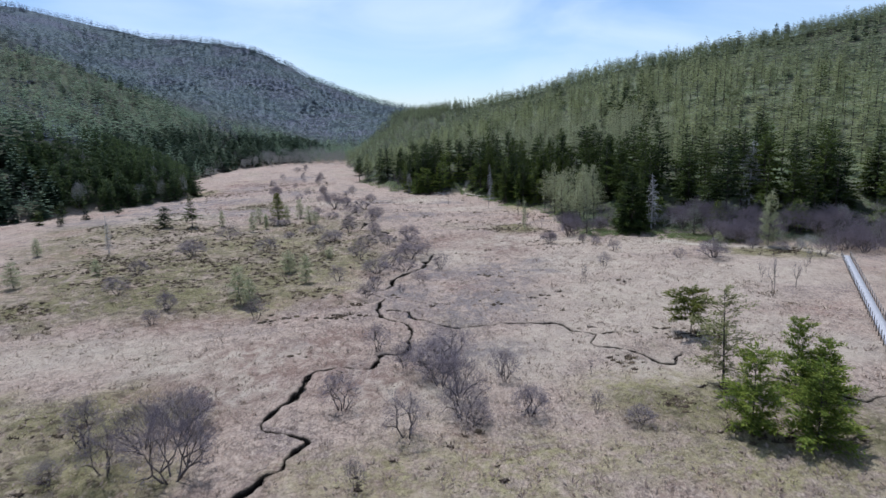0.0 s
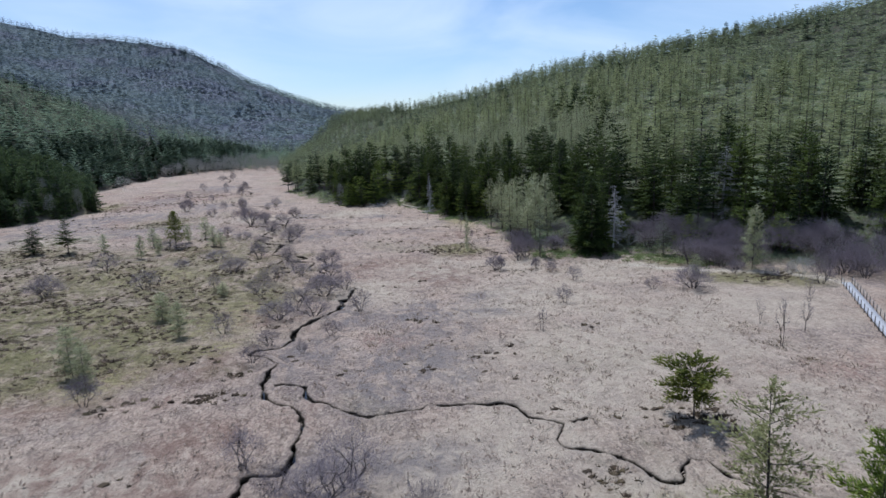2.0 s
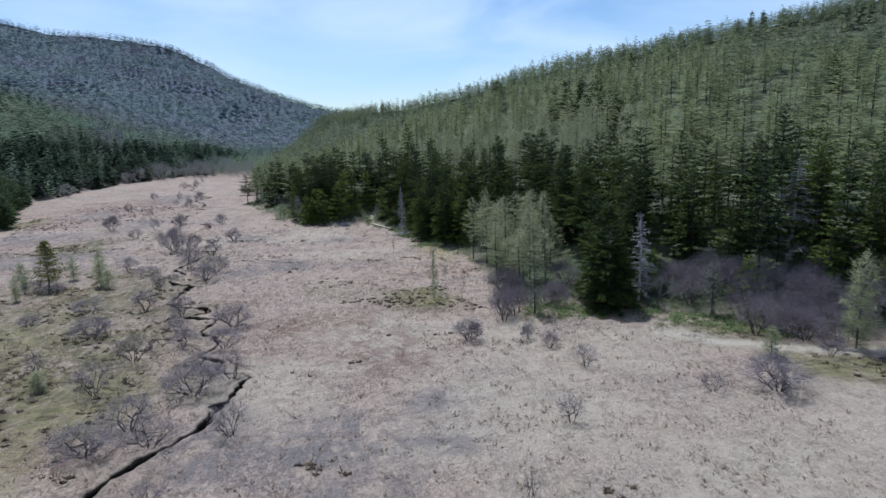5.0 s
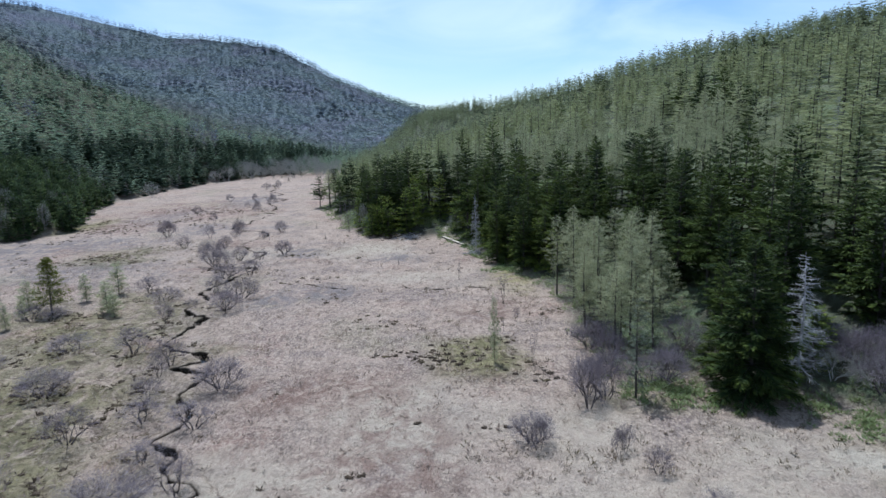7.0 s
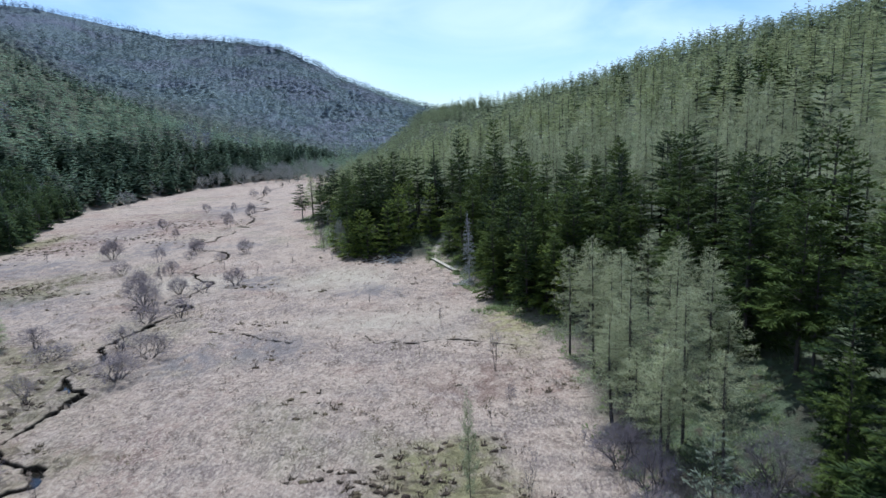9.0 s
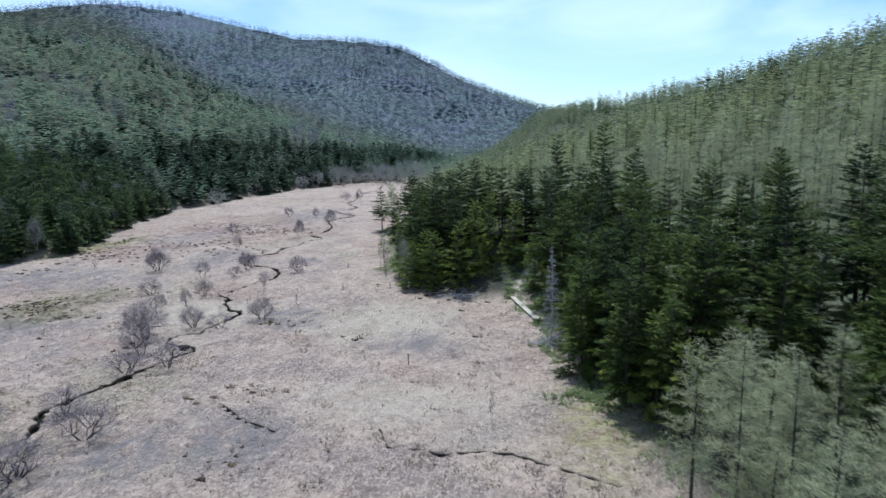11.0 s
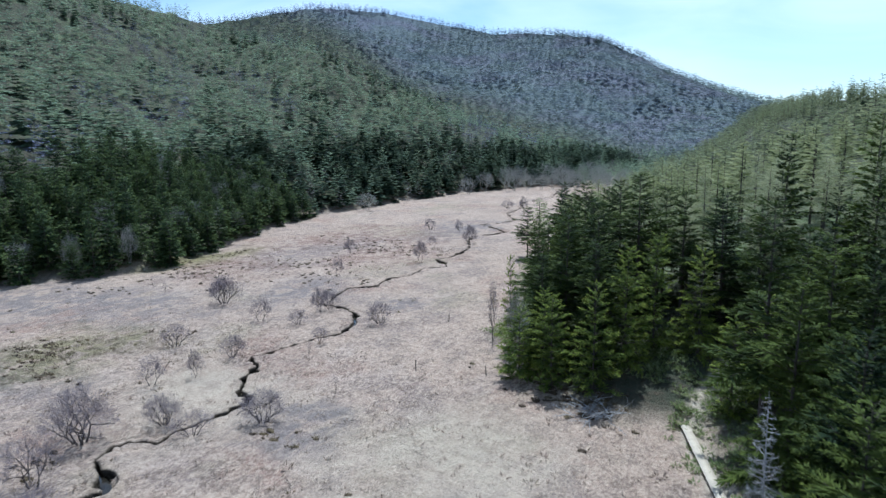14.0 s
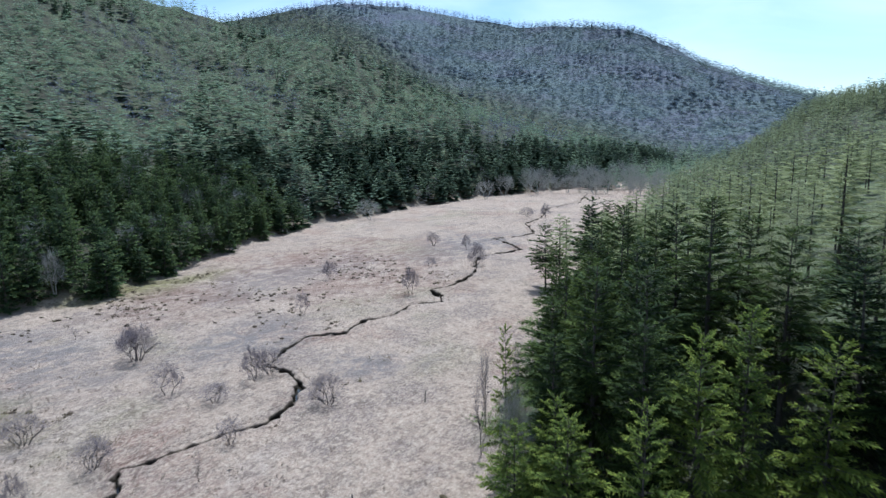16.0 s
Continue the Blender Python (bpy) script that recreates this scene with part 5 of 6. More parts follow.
x, y, z, e, r = scatter(-30, 150, 95, 300, 4.9, 501)
belt = 18 + 14 * soft_noise(x, y, 30, 81, 2) + np.where((x > 47) & (y < 208), np.where(y < 150, 10, 6), 0) + np.where((y > 205) & (x > 4), 7, 0) - np.where(y > 262, 9, 0)
stand = inside(x, y, [(37, 144), (47, 147), (54, 154), (54, 176), (50, 185), (45, 187), (38, 181)])
keep = (e > np.where((x > 57) & (y < 146), 9.0, 2.6)) & (e < belt) & ~stand & ~in_glade(x, y) & ~((x < 29) & (y > 224) & (y < 262)) & (y > 0.93 * x + 8) & (r.rand(len(x)) > np.where((x > 44) & (y < 205), 0.12, 0.2))
sx, sy = x[keep], y[keep]
order = np.argsort(np.hypot(sx - 35, sy - 150))
for k, i in enumerate(order[:300]):
    e0 = float(height(sx[i], sy[i])[1])
    h = r.uniform(11.5, 17.5) * (0.74 if e0 < 6 else 1.0) * (1.0 if sy[i] < 205 else 0.95)
    front = math.hypot(max(0.0, sx[i] - 33), max(0.0, sy[i] - 200)) < 32 and e0 < 26
    (spruces if front else deep_spruces).plant((2, 4, 1)[k % 3] if sy[i] > 222 and front else k, sx[i], sy[i], h / 16.0, r.uniform(0, 6), r.uniform(0.82, 1.08) * (h / 15))
rest = order[300:]

larches = Stand([larch("larch", 230 + k, 14.0, 3.1, "tall slender larch in first thin spring needles", dense=0.85) for k in range(4)], "larches of the eastern wood")
x2, y2, z2, e2, r2 = scatter(36, 66, 143, 190, 5.2, 503)
stand2 = inside(x2, y2, [(41, 149), (49, 151), (53, 160), (52, 184), (46, 186), (42, 176)]) & (e2 > 0.3)
n = 0
for lx, ly, lh in ((41.4, 175, 12.3), (45, 182, 9.5), (46, 171.5, 11), (47.5, 178, 9.5), (42.8, 169.5, 14), (44, 160, 13), (46, 153, 12), (43.5, 150, 10), (47, 148, 9), (49.5, 157, 12), (51.5, 163, 11), (50, 168, 10.5), (52, 171, 10.5), (48.5, 162, 12)):
    larches.plant(n, lx, ly, lh / 14.0, n * 1.7, 0.98)
    n += 1
for i in np.where(stand2)[0]:
    larches.plant(n, x2[i], y2[i], r2.uniform(0.5, 0.75), r2.uniform(0, 6), r2.uniform(0.9, 1.25))
    n += 1

LARCH_MID = [stuff_tree("larch", 600 + k, 150, 0.08, 1.05, 2.0) for k in range(5)]
LARCH_NEAR = [stuff_tree("larch", 610 + k, 440, 0.22, 0.85, 0.95) for k in range(5)]
LARCH_FAR = [stuff_tree("larch", 620 + k, 96, 0.06, 1.1, 2.3) for k in range(5)]
BARE_FAR = [stuff_tree("bare", 640 + k, 40, 0.04, 1.2, 1.9) for k in range(5)]
SPRUCE_MID = [stuff_tree("spruce", 660 + k, 96) for k in range(4)]
SPRUCE_FAR = [stuff_tree("spruce", 680 + k, 46) for k in range(4)]
TRUNK = [stuff_trunk()]

x, y, z, e, r = scatter(-60, 300, 110, 610, 5.1, 505)
belt = 18 + 14 * soft_noise(x, y, 30, 81, 2) + np.where((x > 47) & (y < 208), np.where(y < 150, 10, 6), 0) + np.where((y > 205) & (x > 4), 7, 0) - np.where(y > 262, 9, 0)
belt = np.where(y > 285, 2, belt)
ok = east_visible(x, y) & (e > belt - 3) & (r.rand(len(x)) > 0.12)
x, y, z = x[ok], y[ok], z[ok]
s = np.linspace(0, 1, 1400)
ex, ey = (np.interp(s, np.linspace(0, 1, 7), [q[c] for q in RIGHT_CREST[:7]]) + r.normal(0, 7, 1400) for c in (0, 1))
x, y, z = np.concatenate([x, ex]), np.concatenate([y, ey]), np.concatenate([z, height(ex, ey, False)[0]])
dark = (soft_noise(x, y, 16, 91, 2) + 0.25 * r.rand(len(x)) > 0.69) & (np.arange(len(x)) < len(x) - 1400) & (np.hypot(x - 40, y - 205) < 190)
h = np.where(np.arange(len(x)) < len(x) - 1400, 1.0, 0.78) * r.uniform(0.7, 1.2, len(x)) * np.interp(np.hypot(x - 40, y - 205), [40, 110, 220], [14.0, 10.0, 7.0])
near = np.hypot(x - 40, y - 215) < 95
pick = np.where(near & ~dark)[0]
pick = pick[np.argsort(np.hypot(x[pick] - 35, y[pick] - 215))][:120]
taken = np.zeros(len(x), bool)
taken[pick] = True
for i in pick:
    larches.plant(n, x[i], y[i], h[i] / 14.0, r.uniform(0, 6), r.uniform(0.85, 1.1))
    n += 1
away = np.hypot(x - 40, y - 215)
m = ~dark & ~taken & (away > 120)
wood_of("east_larch_wood", LARCH_MID, x[m], y[m], z[m], h[m], r.uniform(1.3, 1.9, m.sum()), MAT_LARCH_EAST, "larch wood in pale green spring needles on the hillside", 1)
wood_of("hillside_larch_trunks", [stuff_trunk(3, 0.009)], x[m], y[m], z[m], h[m], np.full(m.sum(), 1.2), MAT_BARK, "dark trunks of the hillside larches", 18)
m = ~dark & ~taken & (away <= 120) & (r.rand(len(x)) > 0.25)
wood_of("east_larch_wood_near", LARCH_NEAR, x[m], y[m], z[m], h[m], r.uniform(1.3, 1.8, m.sum()), MAT_LARCH_NEAR, "open larch wood in pale green spring needles on the lower slope", 14)
wood_of("east_larch_trunks", [stuff_trunk(4, 0.0125, 22)], x[m], y[m], z[m], h[m], np.full(m.sum(), 1.2), MAT_BARK, "dark trunks of the larch wood", 2)
m = dark & ~taken & (away <= 120) & ~in_glade(x, y)
for k, i in enumerate(np.where(m)[0]):
    deep_spruces.plant(k, x[i], y[i], h[i] * 1.05 / 16.0, k * 1.7, h[i] / 15.0)
m = dark & ~taken & (away > 120)
wood_of("east_spruce_wood", SPRUCE_MID, x[m], y[m], z[m], h[m], r.uniform(0.9, 1.2, m.sum()), MAT_SPRUCE_FAR, "scattered dark spruces among the hillside larches", 3)
if len(rest):
    rz = height(sx[rest], sy[rest], False)[0]
    wood_of("east_foot_spruces", SPRUCE_MID, sx[rest], sy[rest], rz, np.full(len(rest), 14.0) + r.uniform(-3, 4, len(rest)), np.full(len(rest), 1.1), MAT_SPRUCE_FAR,
            "dark spruces massed behind the wood's edge", 4)

# western hill
def west_visible(x, y):
    return (y > np.minimum(177 + 0.42 * (23 - x), -1.7 * x - 12)) & (x < -60)


x, y, z, e, r = scatter(-170, -60, 165, 610, 3.5, 511)
belt = 34 + 14 * soft_noise(x, y, 30, 101, 2)
ok = west_visible(x, y) & (e > -1.0) & (e < belt) & (r.rand(len(x)) > np.where(e < 6, 0.02, 0.12))
x, y = x[ok], y[ok]
order = np.argsort(np.hypot(x + 80, y - 270))
firs = Stand([conifer("fir", 360 + k, 9.0, s, 0.03, MAT_FIR, shape=sh, droop=0.10, whorl=1.25, coarse=1.5, ragged=0.4, tuft=0.12, label="dark green fir in the dense wood at the marsh's western edge", category="fir")
              for k, (s, sh) in enumerate(((2.9, 0.7), (3.2, 0.6), (2.6, 0.8)))], "firs along the western edge")
grey_bare = 0
for k, i in enumerate(order[:299]):
    if r.rand() < 0.07:
        pale_trees.plant(grey_bare, x[i], y[i], r.uniform(1.0, 1.5), r.uniform(0, 6), r.uniform(0.6, 0.9), "grey leafless tree among dark firs")
        grey_bare += 1
    else:
        firs.plant(k, x[i], y[i], r.uniform(0.65, 1.3), r.uniform(0, 6), r.uniform(0.8, 1.15))
rest = order[299:]
wz = height(x[rest], y[rest], False)[0]
kind = 0.5 * soft_noise(x[rest], y[rest], 14, 103, 2) + r.uniform(0, 1, len(rest))
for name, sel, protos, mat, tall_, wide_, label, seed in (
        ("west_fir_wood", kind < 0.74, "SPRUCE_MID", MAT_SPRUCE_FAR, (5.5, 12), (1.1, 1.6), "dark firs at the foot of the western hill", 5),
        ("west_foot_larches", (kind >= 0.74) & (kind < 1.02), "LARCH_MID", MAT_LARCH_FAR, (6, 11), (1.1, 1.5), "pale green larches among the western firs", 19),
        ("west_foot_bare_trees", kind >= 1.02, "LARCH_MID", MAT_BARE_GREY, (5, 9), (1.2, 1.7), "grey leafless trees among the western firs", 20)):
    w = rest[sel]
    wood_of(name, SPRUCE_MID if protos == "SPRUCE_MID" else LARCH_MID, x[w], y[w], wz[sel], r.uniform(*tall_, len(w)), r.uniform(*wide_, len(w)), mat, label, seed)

x, y, z, e, r = scatter(-390, -75, 170, 630, 4.7, 513)
belt = 34 + 14 * soft_noise(x, y, 30, 101, 2)
ring = LEFT_EDGE[2:] + [(-110, 575)] + [(p[0] - 26, p[1] + 30) for p in LEFT_CREST[1:9]] + [(-330, 150)]
ok = west_visible(x, y) & inside(x, y, ring) & (e > belt - 3) & (r.rand(len(x)) > 0.1)
x, y, z, e = x[ok], y[ok], z[ok], e[ok]
dark = (soft_noise(x, y, 15, 111, 2) + 0.3 * r.rand(len(x)) > 0.5) | ((line_distance(x, y, [(-222, 478), (-196, 497), (-172, 515)]) < 9) & (r.rand(len(x)) < 0.85))
bare = (soft_noise(x, y, 26, 121, 2) > 0.30) & ~dark
h = r.uniform(0.8, 1.2, len(x)) * np.interp(e, [20, 110], [10.5, 7.2])
m = ~dark & ~bare
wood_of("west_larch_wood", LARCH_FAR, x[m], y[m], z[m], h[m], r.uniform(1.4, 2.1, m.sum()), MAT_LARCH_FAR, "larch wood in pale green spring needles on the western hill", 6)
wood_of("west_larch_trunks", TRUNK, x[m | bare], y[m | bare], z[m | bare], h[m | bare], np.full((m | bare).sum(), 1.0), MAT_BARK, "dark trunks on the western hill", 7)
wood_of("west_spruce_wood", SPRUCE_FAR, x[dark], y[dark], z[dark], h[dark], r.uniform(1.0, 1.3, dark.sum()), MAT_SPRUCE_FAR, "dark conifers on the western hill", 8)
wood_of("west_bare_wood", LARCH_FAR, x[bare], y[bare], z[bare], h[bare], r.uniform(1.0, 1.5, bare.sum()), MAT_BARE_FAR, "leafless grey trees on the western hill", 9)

# the far mountain
x, y, z, e, r = scatter(-720, 180, 500, 1090, 5.2, 521)
front = inside(x, y, [(p[0] + 6, p[1] + 14) for p in FAR_CREST[1:15]] + [(60, 520), (-120, 520), (-420, 440)])
ok = front & (e > 2) & (r.rand(len(x)) > 0.08) & ~inside(x, y, ring)
x, y, z = x[ok], y[ok], z[ok]
s = np.linspace(0, 1, 1100)
ex, ey = (np.interp(s, np.linspace(0, 1, 13), [q[c] for q in FAR_CREST[2:15]]) + r.normal(0, 8, 1100) for c in (0, 1))
x, y, z = np.concatenate([x, ex]), np.concatenate([y, ey]), np.concatenate([z, height(ex, ey, False)[0]])
clump = 0.8 * soft_noise(x, y, 62, 131, 3) + 0.4 * soft_noise(x, y, 170, 133, 2)
shoulder = blobs(x, y, [(-158, 812, 26, 20), (-132, 818, 20, 22), (-92, 762, 22, 26), (-48, 800, 40, 22), (-213, 832, 16, 26), (-70, 840, 30, 16), (-250, 760, 30, 16)])
dark = ((clump > 0.42) | (shoulder > 0.35)) & (r.rand(len(x)) < 0.75) & (np.arange(len(x)) < len(x) - 1100) | ((z > 160) & (x < -460) & (r.rand(len(x)) < 0.35))
green = (0.9 * soft_noise(x, y, 70, 137, 3) + (165 - z) / 60 + 0.6 * r.rand(len(x)) > 0.40) & ~dark
grey = ~dark & ~green
h = r.uniform(5.5, 9.5, len(x)) * np.where(np.arange(len(x)) < len(x) - 1100, 1.0, 0.85)
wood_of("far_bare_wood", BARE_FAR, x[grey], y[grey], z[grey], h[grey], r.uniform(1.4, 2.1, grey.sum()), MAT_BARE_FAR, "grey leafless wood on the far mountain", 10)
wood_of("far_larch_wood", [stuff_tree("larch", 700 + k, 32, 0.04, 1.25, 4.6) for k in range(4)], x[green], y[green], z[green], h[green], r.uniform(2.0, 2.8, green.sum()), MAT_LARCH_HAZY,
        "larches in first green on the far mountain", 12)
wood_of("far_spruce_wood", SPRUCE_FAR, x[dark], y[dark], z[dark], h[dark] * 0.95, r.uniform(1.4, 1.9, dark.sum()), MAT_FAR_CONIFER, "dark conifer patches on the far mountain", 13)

# the wood that closes the valley
x, y, z, e, r = scatter(-125, 60, 466, 680, 4.4, 531)
ok = (e < 34) & ~inside(x, y, ring) & ~east_visible(x, y) & (r.rand(len(x)) > 0.1) & ((y < 560) | (r.rand(len(x)) > 0.4))
x, y, z = x[ok], y[ok], z[ok]
sort = soft_noise(x, y, 18, 181, 2) + 0.5 * r.rand(len(x)) - 0.012 * (x + 60)
dark, green = sort > 0.48, sort < 0.30
grey = ~dark & ~green
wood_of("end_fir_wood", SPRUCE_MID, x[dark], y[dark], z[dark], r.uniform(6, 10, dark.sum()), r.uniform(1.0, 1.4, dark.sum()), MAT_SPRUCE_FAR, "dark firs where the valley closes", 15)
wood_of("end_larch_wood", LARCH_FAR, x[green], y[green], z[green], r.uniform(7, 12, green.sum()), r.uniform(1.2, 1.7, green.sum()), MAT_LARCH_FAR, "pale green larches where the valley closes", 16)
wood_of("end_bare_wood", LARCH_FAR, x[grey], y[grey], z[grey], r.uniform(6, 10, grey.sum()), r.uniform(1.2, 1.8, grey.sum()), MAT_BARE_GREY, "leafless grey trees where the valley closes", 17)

# ---------------------------------------------------------------- tussocks, bamboo grass
def tufts(name, x, y, size, blades, material, label, seed, flat=0.9, blade=0.12):
    g, r = Grow(seed), np.random.RandomState(seed)
    z = np.array([level(a, b) for a, b in zip(x, y)])
    n = len(x) * blades
    i = np.repeat(np.arange(len(x)), blades)
    a = r.uniform(0, 2 * np.pi, n)
    off = np.sqrt(r.rand(n)) * size[i] * 0.55
    base = np.stack([x[i] + np.cos(a) * off, y[i] + np.sin(a) * off, z[i] - 0.06 + 0.25 * size[i] * (1 - off / (size[i] * 0.55 + 1e-6))], 1)
    way = unit(np.stack([np.cos(a) * flat, np.sin(a) * flat, r.uniform(0.25, 1.1, n)], 1) + r.normal(0, 0.2, (n, 3)))
    side = unit(np.cross(way, r.normal(0, 0.4, (n, 3)) + np.array([0, 0, 1.0])))
    g.sprays(base, way, side, size[i] * r.uniform(0.4, 0.9, n), size[i] * blade * r.uniform(0.6, 1.3, n))
    me = g.data(name, material)
    me.attributes.new("tone", "FLOAT", "POINT").data.foreach_set("value", np.repeat(r.rand(len(x))[i], 4).astype(np.float32))
    return tagged(new(name, me), label, "grass", kind="stuff")


CLODS = [(12.6, 230.4, 30, 2.6), (16.0, 229.4, 30, 2.2), (35.6, 70.0, 46, 1.7), (30.9, 54.6, 22, 1.2), (29.0, 45.8, 26, 1.6), (38.0, 52.0, 26, 1.8), (13.2, 104.5, 5, 0.9), (15.8, 103, 6, 0.9), (13.4, 86.5, 5, 0.6), (23.6, 91.2, 3, 0.5), (19, 88.5, 4, 0.5), (-12.5, 100, 7, 1.2), (-6.6, 89.5, 12, 0.9), (-7.2, 84.5, 12, 1.1),
         (-10, 83.7, 12, 1.2), (-17, 84.5, 12, 1.6), (-3.2, 84.5, 4, 0.6), (-11.8, 94.6, 7, 1.3), (-17, 98.6, 6, 1.2), (-3, 211.8, 5, 1.4), (-7.7, 211.5, 4, 0.7), (-72, 236, 16, 3.5),
         (-66, 255, 18, 4.0), (-63, 262, 14, 4.0), (-52, 290, 14, 5.0), (21, 151, 14, 3.0), (14, 163, 10, 2.5), (8, 176, 6, 2.0), (2, 190, 6, 2.5), (-50, 262, 16, 6.0), (-55, 272, 60, 7), (-48, 290, 46, 6), (-70, 250, 40, 6), (-62, 298, 46, 7), (-40, 262, 18, 4), (-66, 215, 26, 8), (72, 112, 60, 3.2), (14, 230, 10, 3), (24, 150, 30, 4), (-78, 258, 30, 4)]


def hummocks(name, x, y, size, material, label, seed):
    """Low rough mounds of peat and dead sedge."""
    r = np.random.RandomState(seed)
    z = np.array([level(a, b) for a, b in zip(x, y)])
    n, k = len(x), 7
    a = np.arange(k)[None] * 2 * np.pi / k + r.uniform(0, 6, (n, 1))
    rings = []
    for rad, up in ((0.62, -0.10), (0.46, 0.13), (0.22, 0.20)):
        q = size[:, None] * rad * r.uniform(0.4, 1.5, (n, k))
        rings.append(np.stack([x[:, None] + np.cos(a) * q * 1.25, y[:, None] + np.sin(a) * q * 0.85, z[:, None] + size[:, None] * up * r.uniform(0.2, 2.0, (n, k))], 2))
    top = np.stack([x, y, z + size * 0.16], 1)[:, None]
    v = np.concatenate(rings + [top], 1)
    i = np.arange(k)
    j = (i + 1) % k
    t = np.concatenate([np.stack([i, j, j + k], 1), np.stack([i, j + k, i + k], 1), np.stack([i + k, j + k, j + 2 * k], 1), np.stack([i + k, j + 2 * k, i + 2 * k], 1),
                        np.stack([i + 2 * k, j + 2 * k, i * 0 + 3 * k], 1)])
    t = (t[None] + (np.arange(n) * (3 * k + 1))[:, None, None]).reshape(-1, 3)
    me = mesh_data(name, v.reshape(-1, 3), t, material)
    me.attributes.new("tone", "FLOAT", "POINT").data.foreach_set("value", np.repeat(r.rand(n), 3 * k + 1).astype(np.float32))
    return tagged(new(name, me), label, "hummock", kind="stuff")


r = np.random.RandomState(171)
x, y = r.uniform(-85, 45, 24000), 38 + 240 * r.rand(24000) ** 1.2
e = height(x, y, False)[1]
moss = blobs(x, y, MOSS_SPOTS)
ok = (e < -1) & ((y > 62) | (r.rand(len(x)) < 0.2)) & (line_distance(x, y, STREAM) > 1.6) & (soft_noise(x, y, 6, 173, 2) + 0.85 * moss > 0.50 + 0.5 * r.rand(len(x)))
hx, hy = [x[ok]], [y[ok]]
for cx, cy, n, sp in CLODS:
    hx.append(cx + r.normal(0, sp, n)), hy.append(cy + r.normal(0, sp * 0.6, n))
x, y = np.concatenate(hx), np.concatenate(hy)
tufts("sedge_tufts", x, y, r.uniform(0.3, 0.7, len(x)), 9, MAT_HUMMOCK, "dark sedge tufts on the peat hummocks", 177, 0.7, 0.07)
hummocks("hummocks", x, y, r.uniform(0.2, 0.62, len(x)), MAT_HUMMOCK, "dark brown peat hummocks scattered over the marsh", 175)

r = np.random.RandomState(71)
x, y = r.uniform(-75, 75, 22000), r.uniform(36, 330, 22000)
e = height(x, y, False)[1]
clump = soft_noise(x, y, 9, 141, 3) + 0.35 * blobs(x, y, MOSS_SPOTS) + 0.25 * soft_noise(x, y, 34, 143, 2)
near_stream = line_distance(x, y, STREAM)
ok = (e < -1) & (near_stream > 1.4) & (clump > 0.38 + 0.25 * r.rand(len(x)))
x, y = x[ok], y[ok]
tufts("tussocks", x, y, r.uniform(0.3, 0.75, len(x)), 12, MAT_TUSSOCK, "brown and olive sedge tussocks on the marsh", 73, 0.7, 0.05)
x, y = r.uniform(-60, 60, 9000), 36 + 200 * r.rand(9000) ** 1.4
e = height(x, y, False)[1]
ok = (e < -1) & (line_distance(x, y, STREAM) > 1.2)
tufts("straw_tufts", x[ok], y[ok], r.uniform(0.3, 0.7, ok.sum()), 6, MAT_GRASS, "pale dry grass tufts on the marsh", 75)
x, y = r.uniform(-50, 55, 15000), 37 + 110 * r.rand(15000) ** 1.3
ok = (np.abs(x) < 8 + 0.62 * y) & (line_distance(x, y, STREAM) > 0.9) & (line_distance(x, y, SIDE_STREAM) > 0.6)
tufts("dead_grass", x[ok], y[ok], r.uniform(0.25, 0.55, ok.sum()), 4, MAT_DEAD_GRASS, "brown and bleached dead grass on the marsh", 76, 0.8, 0.07)
x, y = r.uniform(-20, 125, 30000), r.uniform(95, 300, 30000)
e = height(x, y, False)[1]
ok = (e > -1.5) & (e < 22 * (0.4 + r.rand(len(x)))) & (soft_noise(x, y, 8, 151, 2) > -0.1) & (y > 0.93 * x + 8) & (line_distance(x, y, EDGE_PATH) > 1.3) & ~((x > 4) & (x < 23.5) & (y > 223) & (y < 234))
x, y = x[ok], y[ok]
tufts("dwarf_bamboo", x, y, r.uniform(0.4, 0.75, len(x)), 16, MAT_BAMBOO, "dwarf bamboo grass under the edge of the eastern wood", 77, 0.9, 0.09)
x, y = r.normal(0, 1, 760), r.normal(0, 1, 760)
w = r.randint(0, 14, 760)
x, y = np.array([23, 29, 31, 33, 27, 36, 47, 44, 60, 64, 68, 57.5, 21, 20.5])[w] + 1.8 * x, np.array([230.5, 224, 216, 207, 234, 194, 138, 140.3, 131, 128, 124, 135.5, 241, 237])[w] + 1.6 * y
ok = ~((x < 23) & (y < 234) & (y > 220))
x, y = x[ok], y[ok]
tufts("bamboo_clumps", x, y, r.uniform(0.45, 0.85, len(x)), 26, MAT_BAMBOO, "bright leafy dwarf bamboo clumps in the clearing", 78, 0.9, 0.09)


q = bent(STREAM, 0.6, 0.32, 7)
q = q[(q[:, 1] > 36) & (q[:, 1] < 330)]
q = np.repeat(q, 5, axis=0)
a, d = r.uniform(0, 2 * np.pi, len(q)), r.uniform(0.35, 0.95, len(q))
q = q + np.stack([np.cos(a) * d, np.sin(a) * d], 1)
dist = line_distance(q[:, 0], q[:, 1], [tuple(c) for c in bent(STREAM, 0.6, 0.32, 7)])
q = q[dist > 0.36]
tufts("bank_turf", q[:, 0], q[:, 1], r.uniform(0.25, 0.6, len(q)), 7, MAT_GRASS, "pale grass hanging over the banks of the brook", 79)


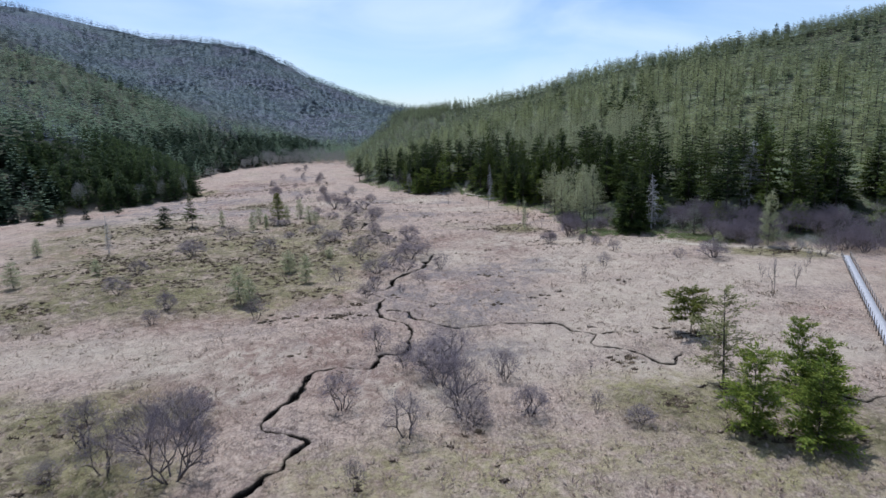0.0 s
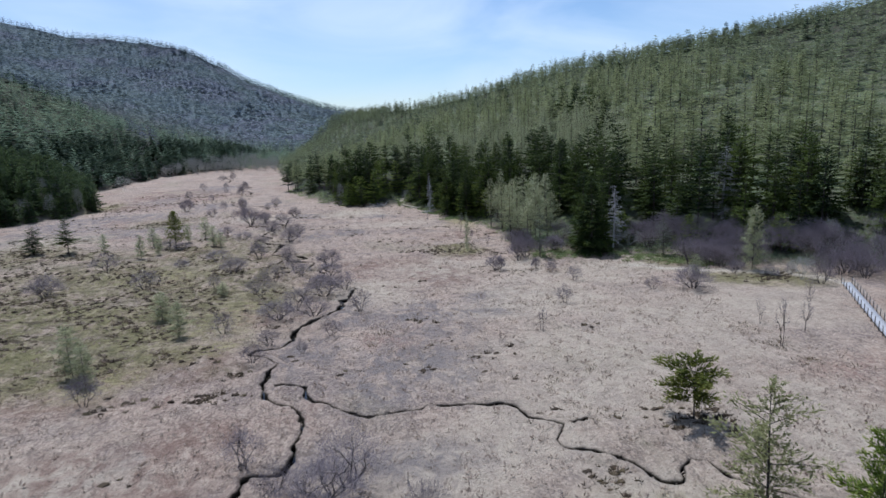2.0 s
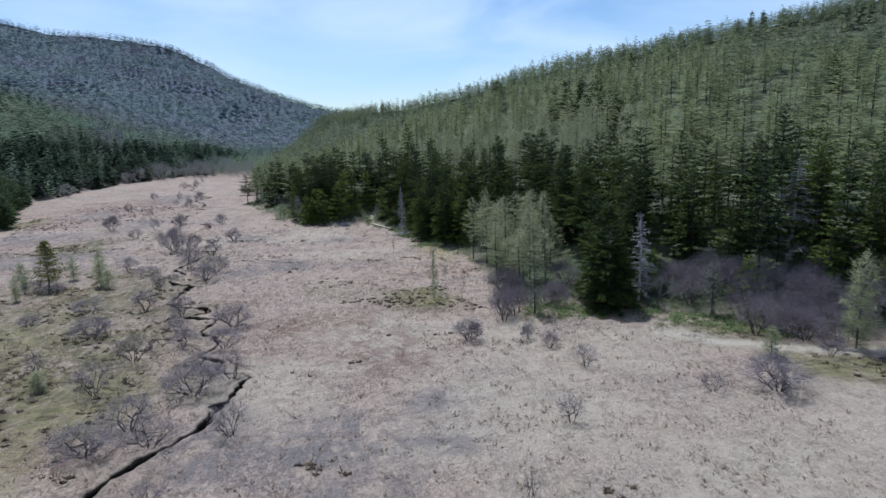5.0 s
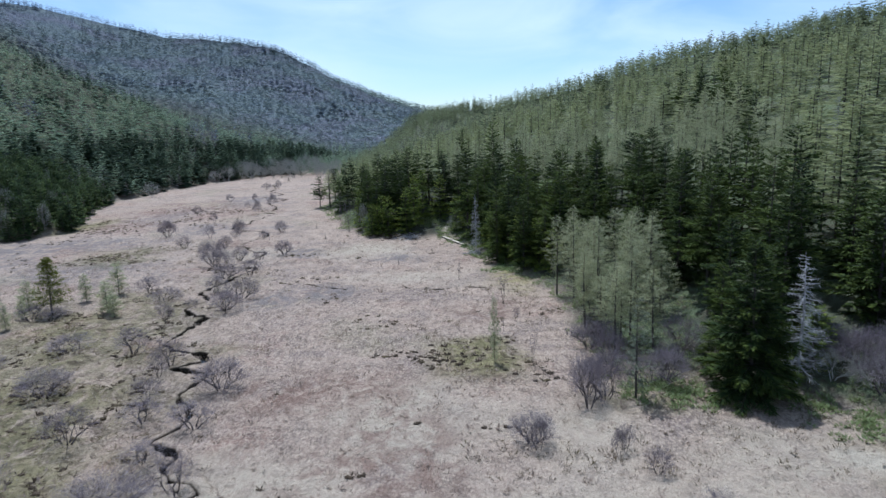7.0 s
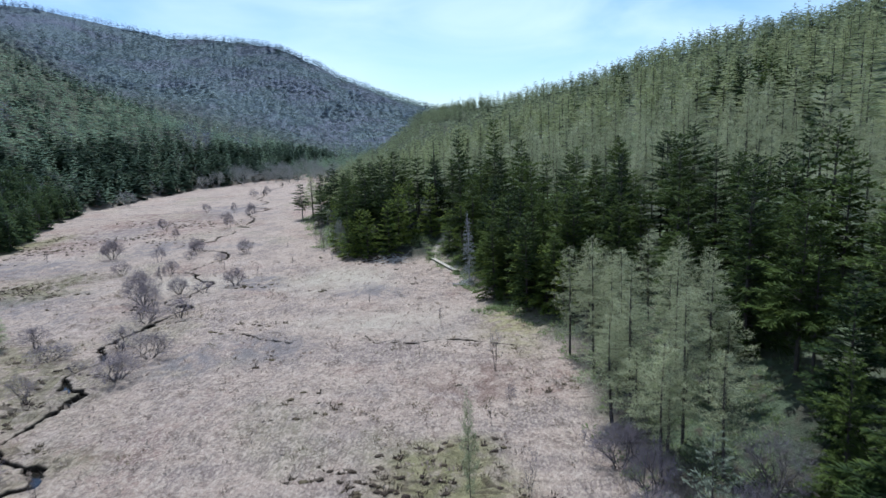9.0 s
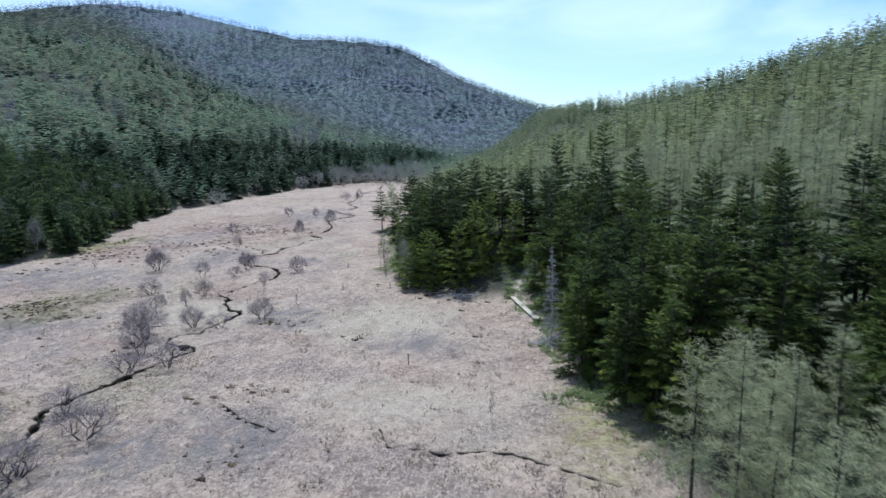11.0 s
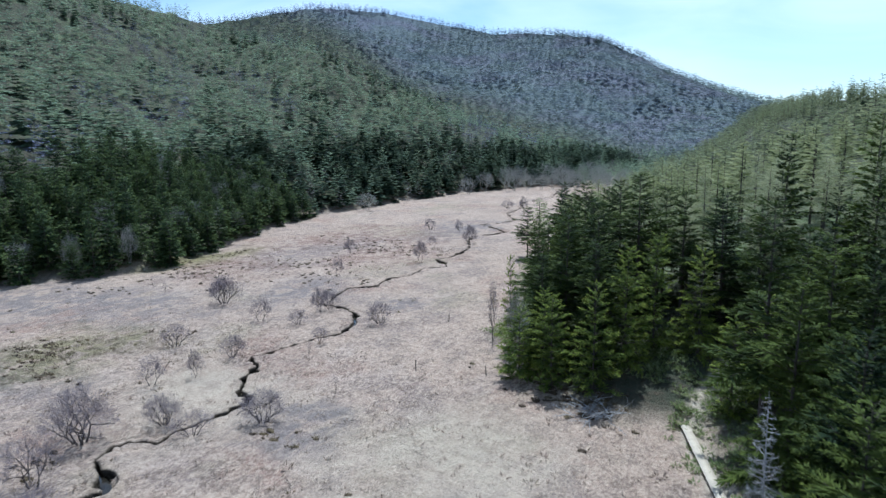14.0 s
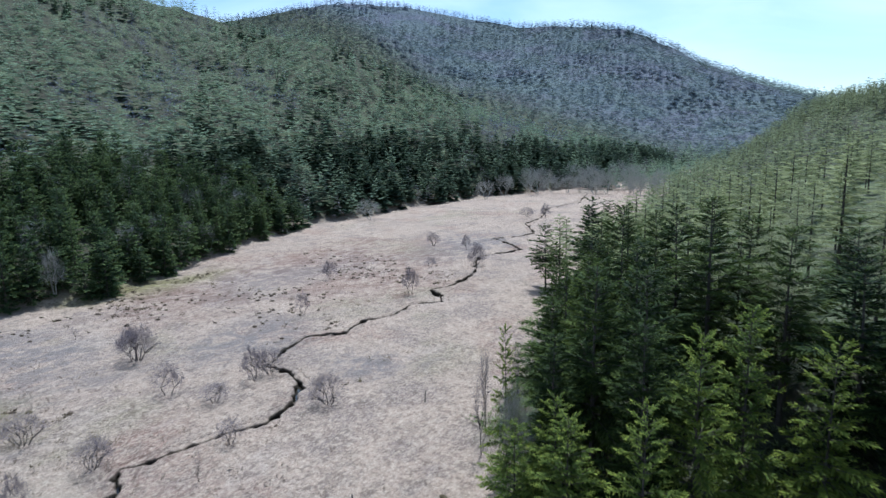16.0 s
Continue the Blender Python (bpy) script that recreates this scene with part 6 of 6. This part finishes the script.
# ---------------------------------------------------------------- boardwalks and stakes
def box_arrays(cx, cy, cz, sx, sy, sz):
    v = np.array([(a, b, c) for a in (-0.5, 0.5) for b in (-0.5, 0.5) for c in (-0.5, 0.5)]) * (sx, sy, sz) + (cx, cy, cz)
    q = np.array([(0, 1, 3, 2), (4, 6, 7, 5), (0, 4, 5, 1), (2, 3, 7, 6), (0, 2, 6, 4), (1, 5, 7, 3)])
    return v, np.concatenate([q[:, :3], q[:, [0, 2, 3]]])


def post_mesh(h):
    g = Grow(5)
    g.tube([(0, 0, -0.5), (0, 0, h * 0.96), (0, 0, h)], [0.06, 0.055, 0.035], 6)
    v, t = g.arrays()
    cap = len(v)
    v = np.concatenate([v, [(0, 0, h + 0.01)]])
    t = np.concatenate([t, [(cap - 6 + k, cap - 6 + (k + 1) % 6, cap) for k in range(6)]])
    return mesh_data("post", v, t, MAT_POST)


def boardwalk(name, a, b, wide, rails, label, planks=MAT_PLANK):
    a, b = np.array(a, float), np.array(b, float)
    length = float(np.hypot(*(b - a)))
    ang = math.atan2(b[1] - a[1], b[0] - a[0])
    walk_ob = new(name)
    za = np.mean([level(*(a + (b - a) * f)) for f in np.linspace(0, 1, 12)]) + 0.32
    walk_ob.matrix_basis = pose(a[0], a[1], za, 0, 0, math.degrees(ang))
    r = np.random.RandomState(9)
    v, t = box_arrays(0, 0, 0, 0.235, wide, 0.05)
    me = mesh_data("board", v, t, planks)
    for k in range(int(length / 0.25)):
        board = new("board", me)
        board.parent = walk_ob
        board.matrix_basis = pose(0.25 * k + 0.12, r.uniform(-0.02, 0.02), r.uniform(-0.008, 0.008), 0, 0, r.uniform(-0.6, 0.6))
    for side in (-1, 1):
        v, t = box_arrays(length / 2, side * wide * 0.36, -0.13, length, 0.12, 0.2)
        beam = new("beam", mesh_data("beam", v, t, MAT_POST))
        beam.parent = walk_ob
    if rails:
        me = post_mesh(0.95)
        for side in (-1, 1):
            at = np.arange(0.3, length, 1.9)
            for s in at:
                post = new("post", me)
                post.parent = walk_ob
                post.matrix_basis = pose(s, side * (wide / 2 + 0.08), 0, r.uniform(-2, 2), r.uniform(-2, 2), r.uniform(0, 60))
            rope = Grow(3)
            for hgt in (0.85, 0.5):
                pts = []
                for k in range(len(at) - 1):
                    for f in (0, 0.25, 0.5, 0.75):
                        pts.append((at[k] + 1.9 * f, side * (wide / 2 + 0.08), hgt - 0.16 * f * (1 - f) * 4 * 0.5))
                rope.tube(pts, [0.016] * len(pts), 3)
            rail = new("rope", rope.data("rope", MAT_PLANK))
            rail.parent = walk_ob
    return tagged(walk_ob, label, "boardwalk")


boardwalk("boardwalk", (79.5, 105.2), (42, 43.5), 1.2, True, "weathered pale grey boardwalk with dark posts and rope rails")
boardwalk("plank_path", (24.2, 229.4), (28.7, 217.9), 0.75, False, "short pale tan plank path along the wood's edge", MAT_PLANK_WARM)

stake_mesh = post_mesh(1.2)
for k, (x, y) in enumerate([(-9, 247), (-3.5, 230), (4, 232), (16, 199), (80, 110), (82, 113), (78, 116), (84, 117), (73, 119)]):
    stake = new("wooden_stake", stake_mesh)
    stake.matrix_basis = pose(x, y, level(x, y), 3 * math.sin(k * 2.1), 4 * math.cos(k * 1.3), 40 * k)
    tagged(stake, "short dark weathered wooden stake in the marsh", "stake", "stakes in the marsh")
